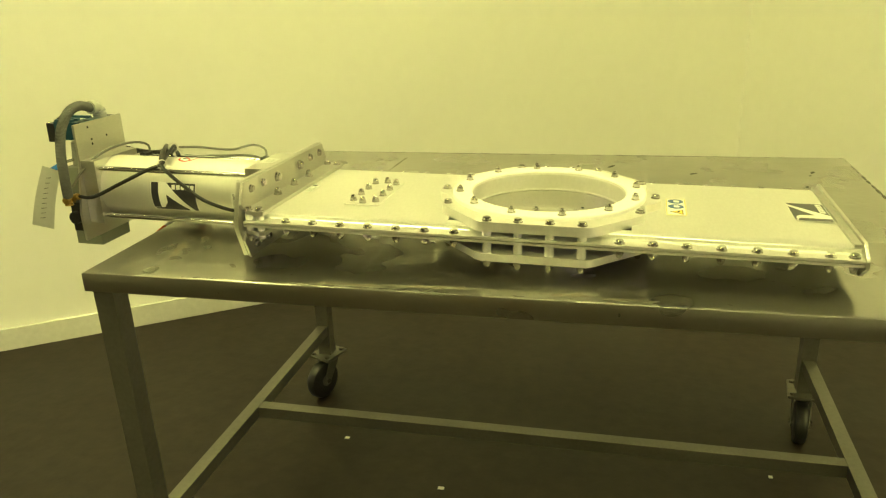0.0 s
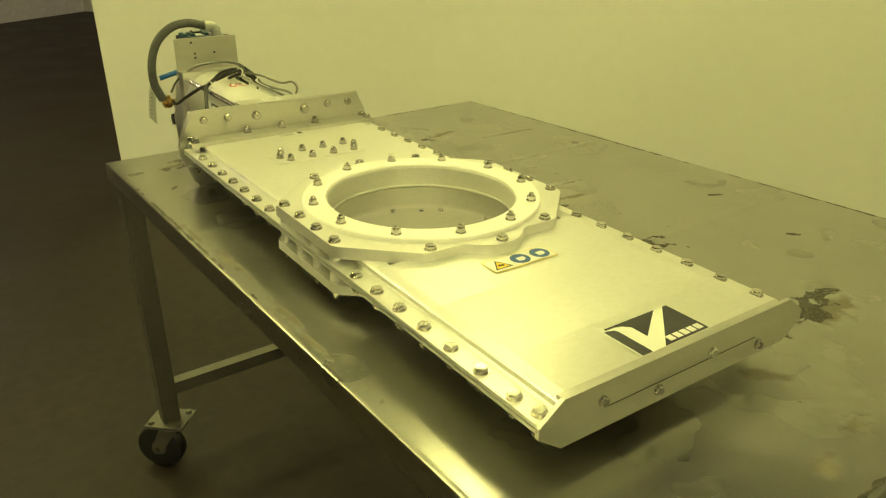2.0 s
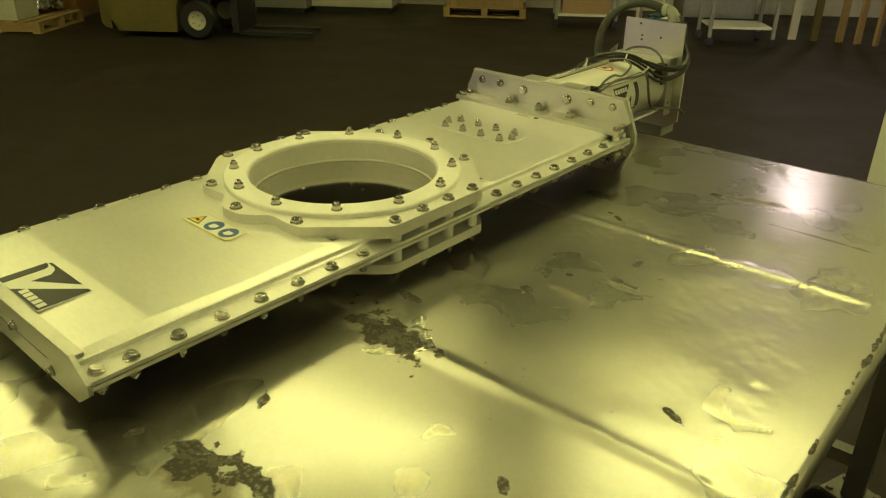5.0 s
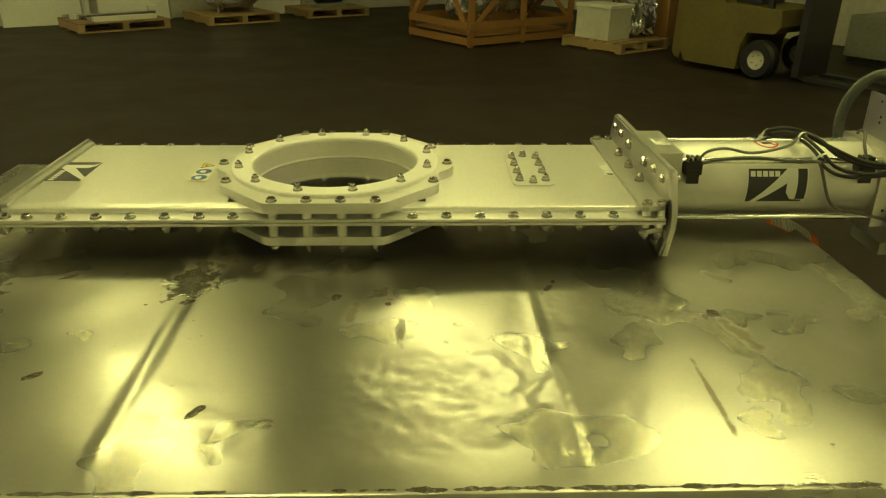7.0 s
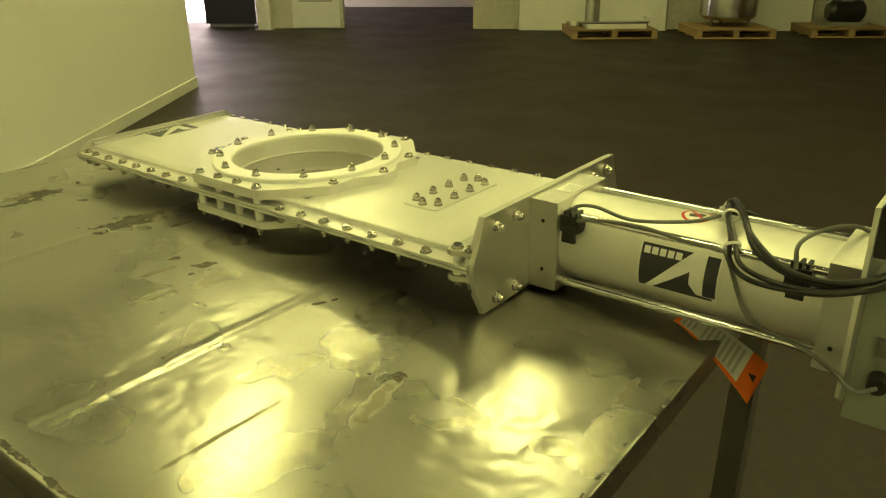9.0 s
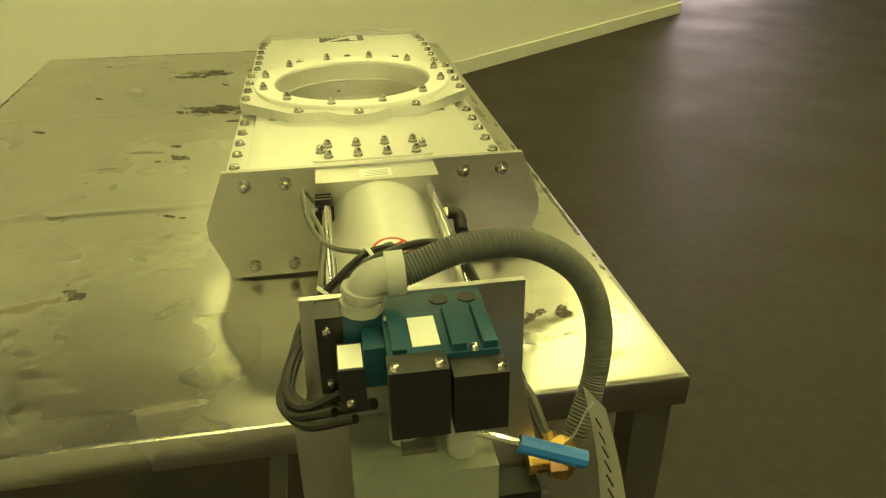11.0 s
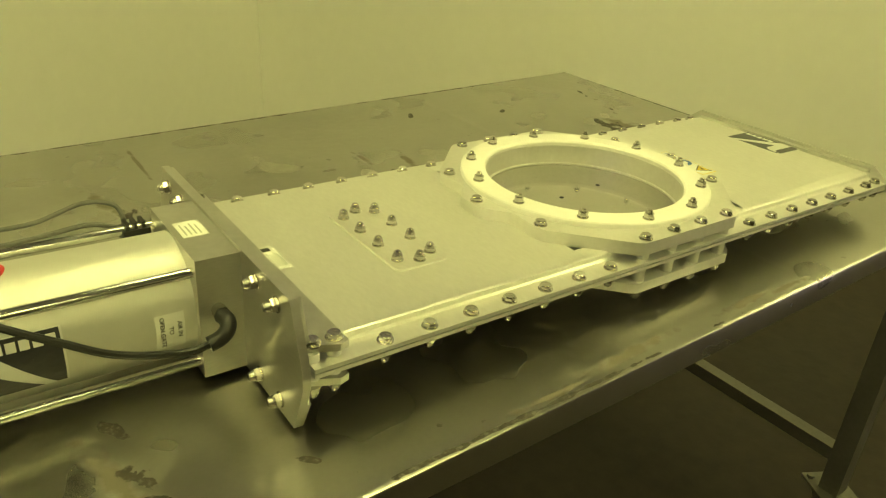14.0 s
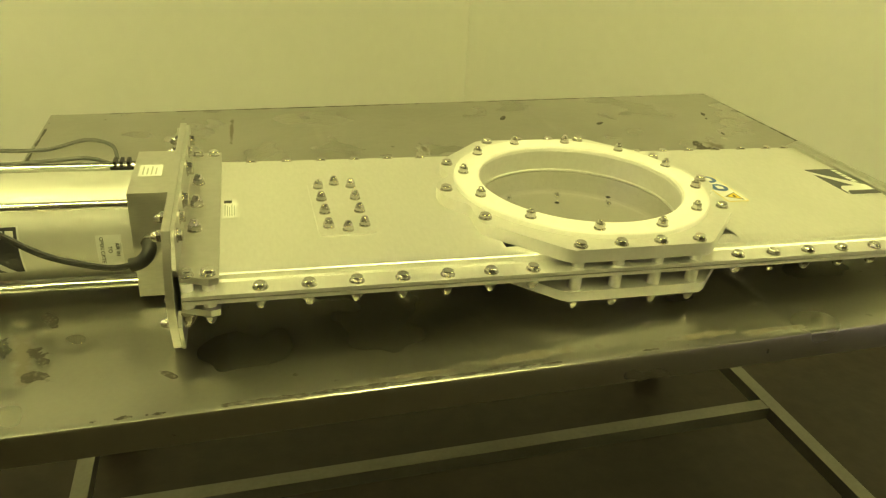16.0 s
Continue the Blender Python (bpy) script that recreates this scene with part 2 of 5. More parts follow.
for m, c, s in ((LAMP_GLOW, LAMP_COLOUR, LAMP_POWER), (DAY_GLOW, DAY_COLOUR, DAY_POWER), (SKY_GLOW, DAY_COLOUR, 45.0)):
    m.use_nodes = True
    b = m.node_tree.nodes["Principled BSDF"]
    b.inputs["Base Color"].default_value = (0.8, 0.8, 0.8, 1)
    b.inputs["Emission Color"].default_value = (*c, 1)
    b.inputs["Emission Strength"].default_value = s


# ---- mesh helpers ----
def finish(bm, mat, name, bevel=0.0, segs=2):
    if bevel:
        edges = [e for e in bm.edges if len(e.link_faces) == 2 and e.calc_face_angle(0) > 0.6]
        bmesh.ops.bevel(bm, geom=edges, offset=bevel, segments=segs, affect="EDGES", clamp_overlap=True)
    bmesh.ops.recalc_face_normals(bm, faces=bm.faces)
    me = bpy.data.meshes.new(name)
    bm.to_mesh(me)
    bm.free()
    me.materials.append(mat)
    return me


def smooth_by_angle(me, angle=0.6):
    me.shade_smooth()
    me.set_sharp_from_angle(angle=angle)


def part(name, bm, mat, parent=None, label="", bevel=0.0, smooth=True, m=None):
    me = finish(bm, mat, name, bevel)
    if smooth:
        smooth_by_angle(me)
    ob = new(name, me)
    if parent is not None:
        ob.parent = parent
    if m is not None:
        ob.matrix_basis = m
    if label:
        ob["label"] = label
    return ob


def part_of(name, me, parent, m, label=""):
    """One more object on a mesh that is there already."""
    ob = new(name, me)
    ob.parent = parent
    ob.matrix_basis = m
    if label:
        ob["label"] = label
    return ob


def thing(name, m, label, category, group="", kind=""):
    ob = new(name)
    ob.empty_display_size = 0.05
    ob.matrix_basis = m
    return tagged(ob, label, category, group, kind)


def box(bm, x0, x1, y0, y1, z0, z1):
    vs = [bm.verts.new((x, y, z)) for x in (x0, x1) for y in (y0, y1) for z in (z0, z1)]
    for f in ((0, 1, 3, 2), (4, 6, 7, 5), (0, 4, 5, 1), (2, 3, 7, 6), (0, 2, 6, 4), (1, 5, 7, 3)):
        bm.faces.new([vs[i] for i in f])
    return bm


def slab(x0, x1, y0, y1, z0, z1):
    return box(bmesh.new(), x0, x1, y0, y1, z0, z1)


def prism(outline, z0, z1, bm=None, axis="z"):
    """An outline pulled from z0 to z1 along the axis."""
    bm = bm or bmesh.new()

    def at(p, h):
        a, b = p
        return {"z": (a, b, h), "x": (h, a, b), "y": (a, h, b)}[axis]
    lo = [bm.verts.new(at(p, z0)) for p in outline]
    hi = [bm.verts.new(at(p, z1)) for p in outline]
    n = len(outline)
    bm.faces.new(lo[::-1])
    bm.faces.new(hi)
    for i in range(n):
        bm.faces.new((lo[i], lo[(i + 1) % n], hi[(i + 1) % n], hi[i]))
    return bm


def holed(outline, hole, z0, z1):
    """A plate with one hole; outline and hole have the same number of points, at like angles."""
    bm = bmesh.new()
    n = len(outline)
    ring = [[bm.verts.new((x, y, z)) for x, y in pts] for pts in (outline, hole) for z in (z0, z1)]
    ol, oh, il, ih = ring
    for i in range(n):
        j = (i + 1) % n
        bm.faces.new((ol[i], ol[j], oh[j], oh[i]))
        bm.faces.new((ih[i], ih[j], il[j], il[i]))
        bm.faces.new((oh[i], oh[j], ih[j], ih[i]))
        bm.faces.new((il[i], il[j], ol[j], ol[i]))
    return bm


def circle(r, n, cx=0.0, cy=0.0, a0=0.0):
    return [(cx + r * math.cos(a0 + 2 * math.pi * i / n), cy + r * math.sin(a0 + 2 * math.pi * i / n)) for i in range(n)]


def cast_outline(poly, n):
    """The polygon, walked by n even angles about the origin."""
    out = []
    for i in range(n):
        a = 2 * math.pi * i / n
        d = (math.cos(a), math.sin(a))
        best = None
        for k in range(len(poly)):
            (x0, y0), (x1, y1) = poly[k], poly[(k + 1) % len(poly)]
            ex, ey = x1 - x0, y1 - y0
            det = d[0] * -ey + d[1] * ex
            if abs(det) < 1e-12:
                continue
            s = (x0 * -ey + y0 * ex) / det
            t = (d[0] * y0 - d[1] * x0) / det
            if s > 0 and -1e-6 <= t <= 1 + 1e-6:
                best = s if best is None else max(best, s)
        out.append((d[0] * best, d[1] * best))
    return out


def lathe(profile, n=48, bm=None, axis="z", closed=False):
    """A profile of (radius, height) turned round the axis."""
    bm = bm or bmesh.new()
    rows = []
    for i in range(n):
        a = 2 * math.pi * i / n
        c, s = math.cos(a), math.sin(a)
        row = []
        for r, h in profile:
            p = {"z": (r * c, r * s, h), "x": (h, r * c, r * s), "y": (r * s, h, r * c)}[axis]
            row.append(bm.verts.new(p))
        rows.append(row)
    k = len(profile)
    for i in range(n):
        a, b = rows[i], rows[(i + 1) % n]
        for j in range(k if closed else k - 1):
            bm.faces.new((a[j], b[j], b[(j + 1) % k], a[(j + 1) % k]))
    if not closed:
        for j in (0, k - 1):
            if profile[j][0] > 1e-6:
                bm.faces.new([rows[i][j] for i in range(n)])
    bmesh.ops.remove_doubles(bm, verts=bm.verts, dist=1e-6)
    return bm


def spline(pts, steps=8):
    """A Catmull-Rom curve through the points."""
    p = [Vector(q) for q in pts]
    p = [p[0] * 2 - p[1]] + p + [p[-1] * 2 - p[-2]]
    out = []
    for i in range(1, len(p) - 2):
        a, b, c, d = p[i - 1:i + 3]
        for k in range(steps):
            t = k / steps
            out.append(0.5 * ((2 * b) + (c - a) * t + (2 * a - 5 * b + 4 * c - d) * t * t + (3 * b - a - 3 * c + d) * t ** 3))
    out.append(p[-2])
    return out


def tube(pts, r, n=10, bm=None, ribs=0.0, rib_every=2):
    """A round tube along points; ribs swell every so many rings."""
    bm = bm or bmesh.new()
    pts = [Vector(q) for q in pts]
    up = Vector((0, 0, 1))
    prev, rows = None, []
    for i, p in enumerate(pts):
        d = (pts[min(i + 1, len(pts) - 1)] - pts[max(i - 1, 0)]).normalized()
        if prev is None:
            side = d.cross(up if abs(d.z) < 0.9 else Vector((1, 0, 0))).normalized()
        else:
            side = (prev - d * prev.dot(d)).normalized()
        prev = side
        other = d.cross(side)
        rr = r * (1 + ribs * (1 if i % rib_every == 0 else -1)) if ribs else r
        rows.append([bm.verts.new(p + (side * math.cos(2 * math.pi * k / n) + other * math.sin(2 * math.pi * k / n)) * rr) for k in range(n)])
    for a, b in zip(rows, rows[1:]):
        for k in range(n):
            bm.faces.new((a[k], a[(k + 1) % n], b[(k + 1) % n], b[k]))
    bm.faces.new(rows[0][::-1])
    bm.faces.new(rows[-1])
    return bm


def hexagon(r, a0=0.0):
    return circle(r, 6, a0=a0)


# ---- room: axes u and v of the partition, which stands askew to the table ----
U, V = Vector((0.8075, 0.590, 0)), Vector((0.590, -0.8075, 0))
CORNER = Vector((0.80, 3.4205, 0))
YAW = math.degrees(math.atan2(U.y, U.x))
ROOM = Matrix.Translation(CORNER) @ pose(0, 0, 0, 0, 0, YAW)   # x along the back wall, y away from the room, -y into it
HEIGHT = 5.4


def room_box(name, x0, x1, y0, y1, z0, z1, mat, label, category, bevel=0.0):
    ob = part(name, slab(x0, x1, y0, y1, z0, z1), mat, None, "", bevel, smooth=False, m=ROOM)
    return tagged(ob, label, category, kind="structure")


floor_bm = bmesh.new()
bmesh.ops.create_grid(floor_bm, x_segments=40, y_segments=40, size=17)
floor = part("floor", floor_bm, FLOOR, None, smooth=False, m=pose(0, -2, 0))
tagged(floor, "worn dark red-brown painted concrete floor", "floor", kind="structure")

# the white partition: one wall behind the table, one at its end
room_box("wall_back", -5.50, 0.15, 0.0, 0.15, 0.0, 3.0, WALL_PAINT, "smooth white painted partition wall behind the table", "wall")
room_box("wall_side", 0.0, 0.15, -8.80, -0.001, 0.0, 3.0, WALL_PAINT, "smooth white painted partition wall beside the table", "wall")
for nm, a in (("baseboard_1", (-5.515, -0.02, -0.018, -0.001)), ("baseboard_2", (-0.018, -0.001, -8.815, -0.0))):
    room_box(nm, a[0], a[1], a[2], a[3], 0.0, 0.105, TRIM_PAINT, "white painted skirting board with scuffs", "baseboard", 0.003)
room_box("ceiling", -16, 14, -22, 9, HEIGHT, HEIGHT + 0.2, CEILING, "dark painted warehouse ceiling", "ceiling")
FAR = -14.1

WALL_SCUFFS = ((-2.98, 0.60, 0.04, 0.07), (-4.81, 0.51, 0.10, 0.02), (-5.0, 0.50, 0.14, 0.014))
SCUFF = material("grey_scuff", (0.42, 0.41, 0.38), 0.7, 0.0, (0.55, 0.54, 0.50), 20)
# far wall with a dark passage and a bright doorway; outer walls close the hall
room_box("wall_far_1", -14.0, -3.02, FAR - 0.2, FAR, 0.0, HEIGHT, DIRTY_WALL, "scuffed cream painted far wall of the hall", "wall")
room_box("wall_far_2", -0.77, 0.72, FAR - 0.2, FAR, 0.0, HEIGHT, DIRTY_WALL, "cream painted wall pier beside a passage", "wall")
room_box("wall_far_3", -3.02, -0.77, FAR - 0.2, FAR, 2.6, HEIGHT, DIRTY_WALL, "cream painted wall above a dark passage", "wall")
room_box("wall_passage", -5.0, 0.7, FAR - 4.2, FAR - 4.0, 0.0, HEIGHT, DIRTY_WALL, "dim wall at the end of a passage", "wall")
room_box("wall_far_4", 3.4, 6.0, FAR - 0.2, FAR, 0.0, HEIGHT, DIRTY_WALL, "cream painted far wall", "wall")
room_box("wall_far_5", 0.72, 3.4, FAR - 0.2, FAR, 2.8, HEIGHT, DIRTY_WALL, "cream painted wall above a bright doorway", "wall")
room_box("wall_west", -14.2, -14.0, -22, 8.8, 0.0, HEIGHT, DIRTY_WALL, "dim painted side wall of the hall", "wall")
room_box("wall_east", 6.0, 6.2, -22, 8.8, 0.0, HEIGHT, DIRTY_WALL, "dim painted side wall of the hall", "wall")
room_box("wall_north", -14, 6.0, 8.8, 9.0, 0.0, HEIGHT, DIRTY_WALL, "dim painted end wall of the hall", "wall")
day = room_box("backdrop_daylight", 0.5, 3.6, FAR - 1.0, FAR - 0.98, 0.0, 2.9, DAY_GLOW, "overexposed daylight outside an open doorway", "daylight")
dock = room_box("backdrop_dock", 5.90, 5.98, 0.8, 5.4, 0.3, 3.8, DAY_GLOW, "bright daylight in an open dock door", "daylight")

hiwin = room_box("window_1", -13.99, -13.95, 2.85, 3.20, 4.0, 4.9, SKY_GLOW, "bright high window in the side wall", "window")
# scuffs on the partition
for k, (x, z, w, h) in enumerate(WALL_SCUFFS):
    bm = bmesh.new()
    rs = random.Random(k)
    for _ in range(7):
        cx, cz, r = rs.gauss(0, w * 0.3), rs.gauss(0, h * 0.3), rs.uniform(0.15, 0.4) * min(w, h)
        vs = [bm.verts.new((x + cx + 1.8 * r * rs.uniform(0.5, 1.2) * math.cos(a), -0.0012 - 0.0001 * _, z + cz + r * rs.uniform(0.5, 1.2) * math.sin(a))) for a in [0.7 * i for i in range(9)]]
        bm.faces.new(vs)
    sc = part("wall_scuff", bm, SCUFF, None, smooth=False, m=ROOM)
    tagged(sc, "faint grey scuff mark on the white wall", "scuff", kind="structure")

# ceiling luminaires
lamp_me = None


def ceiling_lamp(x, y):
    global lamp_me
    ob = thing("ceiling_light", ROOM @ pose(x, y, HEIGHT), "white strip luminaire with a glowing diffuser on the ceiling", "ceiling light", "ceiling lights")
    if lamp_me is None:
        bm = slab(-0.16, 0.16, -1.21, 1.21, -0.12, -0.045)
        box(bm, -0.02, 0.02, -0.02, 0.02, -0.05, 0.0)
        frame_me = finish(bm, TRIM_PAINT, "frame", 0.004)
        glow = finish(slab(-0.13, 0.13, -1.17, 1.17, -0.150, -0.121), LAMP_GLOW, "diffuser", 0.006)
        lamp_me = (frame_me, glow)
    part_of("frame", lamp_me[0], ob, Matrix())
    part_of("diffuser", lamp_me[1], ob, Matrix(), "glowing diffuser")
    return ob


# (-4.6, -2.0) and (-2.0, -2.6) are added fill lamps that brighten the partition walls
for lx, ly in ((-0.60, -7.1), (-3.65, -7.9), (-6.95, -7.1), (-7.5, -3.6), (-7.4, 0.1), (-1.0, -11.2), (-4.6, -2.0), (-2.0, -2.6), (2.7, -5.8), (-3.8, 2.3)):
    ceiling_lamp(lx, ly)

# ---- the table ----
TABLE = pose(-0.086, 0.270, 0.0, 0, 0, 1.1)
TOP, HX, HY = 0.99, 0.913, 0.608
table = thing("work_table", TABLE, "worn stainless steel work table on casters, top stained and dented", "table")
# top sheet, slightly oil-canned between the stiffeners below it
bm = bmesh.new()
nx, ny = 330, 220
ridge = (-0.28, 0.30)


def sag(x, y):
    z = 0.0
    for i, r in enumerate(ridge):
        z += 0.0022 * math.exp(-((x - r) / 0.011) ** 2) * (0.85 + 0.15 * math.sin(7 * y + i))
    z += 0.0022 * abs(math.sin(math.pi * (x + 0.28) / 0.58)) * (1 if abs(x) > 0.3 else -0.6)
    z += 0.0026 * noise.noise(Vector((x * 2.6, y * 2.6, 3.1))) + 0.0010 * noise.noise(Vector((x * 8, y * 8, 9.0)))
    dents = min(1.5, max(0.2, 0.62 + 1.9 * noise.noise(Vector((x * 2.7, y * 2.7, 5.7)))))
    z += dents * (0.0006 * noise.noise(Vector((x * 11, y * 11, 1.3))) + 0.00045 * noise.noise(Vector((x * 31, y * 31, 7.3))) + 0.0007 * (0.5 - abs(noise.noise(Vector((x * 48, y * 48, 2.2))))) + 0.00022 * noise.noise(Vector((x * 82, y * 82, 4.4))))
    edge = min(1.0, (HX - abs(x)) / 0.08, (HY - abs(y)) / 0.08)
    return z * max(0.0, edge)


rows_v = [[bm.verts.new((-HX + 2 * HX * i / nx, -HY + 2 * HY * j / ny, TOP + sag(-HX + 2 * HX * i / nx, -HY + 2 * HY * j / ny))) for j in range(ny + 1)] for i in range(nx + 1)]
for i in range(nx):
    for j in range(ny):
        bm.faces.new((rows_v[i][j], rows_v[i + 1][j], rows_v[i + 1][j + 1], rows_v[i][j + 1]))
# folded rim
rim = [rows_v[i][0] for i in range(nx + 1)] + [rows_v[nx][j] for j in range(1, ny + 1)] + [rows_v[i][ny] for i in range(nx - 1, -1, -1)] + [rows_v[0][j] for j in range(ny - 1, 0, -1)]
loops = [rim]
for out, down in ((0.0025, 0.001), (0.004, 0.004), (0.004, 0.044), (-0.012, 0.046)):
    loops.append([bm.verts.new((v.co.x + (out if v.co.x > HX - 1e-4 else -out if v.co.x < -HX + 1e-4 else 0), v.co.y + (out if v.co.y > HY - 1e-4 else -out if v.co.y < -HY + 1e-4 else 0), TOP - down)) for v in rim])
for a, b in zip(loops, loops[1:]):
    for k in range(len(rim)):
        bm.faces.new((a[k], b[k], b[(k + 1) % len(rim)], a[(k + 1) % len(rim)]))
part("tabletop", bm, STEEL_TOP, table, "dented stainless sheet with dark dried stains")
for i, r in enumerate(ridge):
    part("stiffener", slab(r - 0.02, r + 0.02, -HY + 0.03, HY - 0.03, TOP - 0.038, TOP - 0.008), STEEL_FRAME, table, bevel=0.002)
LX, LY = 0.882, 0.574
CASTER = 1.2
leg_me = finish(slab(-0.025, 0.025, -0.025, 0.025, 0.1775, TOP - 0.014), STEEL_FRAME, "leg", 0.004)


def caster(parent, x, y, swivel):
    c = new("caster")
    c.parent = parent
    c.matrix_basis = pose(x, y, 0, 0, 0, swivel)
    bm = slab(-0.05, 0.05, -0.042, 0.042, 0.140, 0.147)
    for sx in (-0.036, 0.036):
        for sy in (-0.029, 0.029):
            prism(circle(0.008, 6, sx, sy), 0.134, 0.154, bm)
    part("mounting_plate", bm, STEEL_FRAME, c, "worn steel plate with four bolts", bevel=0.001)
    bm = lathe([(0.0, 0.140), (0.030, 0.139), (0.034, 0.130), (0.026, 0.121), (0.0, 0.121)], 20)
    for s in (-1, 1):
        prism([(-0.024, 0.124), (0.024, 0.124), (0.052, 0.060), (0.046, 0.047), (0.028, 0.050)], s * 0.024 - 0.002, s * 0.024 + 0.002, bm, "y")
    part("fork", bm, STEEL_FRAME, c, bevel=0.0006)
    prof = [(0.018, -0.018), (0.052, -0.018), (0.059, -0.015), (0.0625, -0.008), (0.0625, 0.008), (0.059, 0.015), (0.052, 0.018), (0.018, 0.018)]
    w = part("wheel", lathe(prof, 36, axis="y", closed=True), BLACK_RUBBER, c, "black rubber wheel", m=pose(0.036, 0, 0.0627))
    part("hub", lathe([(0.0, -0.0215), (0.010, -0.0215), (0.0195, -0.019), (0.0195, 0.019), (0.010, 0.0215), (0.0, 0.0215)], 20, axis="y"), STEEL_FRAME, w)
    part("axle", lathe([(0.0, -0.030), (0.007, -0.030), (0.007, 0.030), (0.0, 0.030)], 8, axis="y"), ZINC, w)
    for ob in c.children_recursive:
        ob.data.transform(Matrix.Scale(CASTER, 4))
        ob.location *= CASTER
    return c


for sx, sy, sw in ((-1, -1, 225), (1, -1, 241), (-1, 1, 250), (1, 1, 262)):
    part_of("leg", leg_me, table, pose(sx * LX, sy * LY, 0))
    caster(table, sx * LX, sy * LY, sw)
for sx in (-1, 1):
    part("side_rail", slab(sx * LX - 0.019, sx * LX + 0.019, -LY + 0.0255, LY - 0.0255, 0.265, 0.303), STEEL_FRAME, table, bevel=0.003)
part("stretcher", slab(-LX + 0.0195, LX - 0.0195, -0.045, -0.007, 0.265, 0.302), STEEL_FRAME, table, bevel=0.003)

# ---- the slide gate, lying on the table, a little out of level ----
TILT = Matrix(((0.999824, -0.000203, 0.018762), (0.0, 0.999942, 0.010801), (-0.018764, -0.010799, 0.999766))).to_4x4()
GATE = Matrix.Translation((0, 0, 1.1186)) @ TILT
gate = thing("slide_gate", GATE, "large aluminium slide gate with round opening, lying on a table", "valve")
MID = -0.052


def hex_head(rw, rh, hh, dimple=False):
    bm = lathe([(0.0, 0.0), (rw, 0.0), (rw, 0.0016), (0.0, 0.0016)], 16)
    prism(hexagon(rh), 0.0016, 0.0016 + hh * 0.8, bm)
    lathe([(rh * 0.93, 0.0016 + hh * 0.8), (rh * 0.80, 0.0016 + hh), (0.0, 0.0016 + hh)], 12, bm)
    return bm


def acorn(rh, hh):
    bm = lathe([(0.0, 0.0), (rh * 1.15, 0.0), (rh * 1.15, 0.0015), (0.0, 0.0015)], 14)
    prism(hexagon(rh), 0.0015, hh * 0.5, bm)
    lathe([(rh * 0.8, hh * 0.5), (rh * 0.76, hh * 0.72), (rh * 0.5, hh * 0.93), (0.0, hh)], 12, bm)
    return bm


def stud_nut(rh, hh):
    bm = lathe([(0.0, 0.0), (rh * 1.18, 0.0), (rh * 1.18, 0.0015), (0.0, 0.0015)], 14)
    prism(hexagon(rh), 0.0015, 0.0015 + hh, bm)
    lathe([(rh * 0.56, 0.0015 + hh), (rh * 0.56, hh * 1.75), (rh * 0.46, hh * 1.9), (0.0, hh * 1.9)], 10, bm)
    return bm


def bolt_mesh(bm, name):
    me = finish(bm, ZINC, name)
    smooth_by_angle(me, 0.5)
    return me


BOLT = bolt_mesh(hex_head(0.0105, 0.0088, 0.0065), "bolt")
NUT = bolt_mesh(acorn(0.0088, 0.0175), "cap_nut")
SMALL_NUT = bolt_mesh(acorn(0.0078, 0.0150), "cap_nut")
STUD = bolt_mesh(stud_nut(0.0078, 0.0078), "ring_bolt")


def put(me, x, y, z, down=False, turn=None):
    m = pose(x, y, z) @ pose(0, 0, 0, 180 if down else 0, 0, random.uniform(0, 60) if turn is None else turn)
    return part_of(me.name.split(".")[0], me, gate, m)


# body: two shallow trays, bolted rim to rim
def tray(sign):
    """Half of the body: sheet, web and rim strip, sign +1 for the upper half."""
    w, e = 0.207, 0.2435
    prof = [(-e, MID + sign * 0.0010), (e, MID + sign * 0.0010), (e, MID + sign * 0.0062), (w + 0.003, MID + sign * 0.0062),
            (w, MID + sign * 0.009), (w, MID + sign * 0.0158), (w - 0.003, MID + sign * 0.0178),
            (-w + 0.003, MID + sign * 0.0178), (-w, MID + sign * 0.0158), (-w, MID + sign * 0.009), (-w - 0.003, MID + sign * 0.0062), (-e, MID + sign * 0.0062)]
    return prof


for sign, nm, lab in ((1, "upper_body", "brushed aluminium body cover with faint creases"), (-1, "lower_body", "")):
    bm = bmesh.new()
    xs = (-0.640, 0.603)
    prof = tray(sign)
    # long box in two lengths beside the opening, and strips past it
    part(nm, prism(prof, xs[0], -0.19, bm, "x"), ALU, gate, lab)
    part(nm, prism(prof, 0.19, xs[1], None, "x"), ALU, gate, lab)
    for s in (-1, 1):
        part("side_channel", prism([(s * y, z) for y, z in ((0.179, MID + sign * 0.0178), (0.204, MID + sign * 0.0178), (0.207, MID + sign * 0.0158), (0.207, MID + sign * 0.009), (0.210, MID + sign * 0.0062), (0.2435, MID + sign * 0.0062), (0.2435, MID + sign * 0.001), (0.179, MID + sign * 0.001))], -0.1898, 0.1898, None, "x"), ALU, gate)
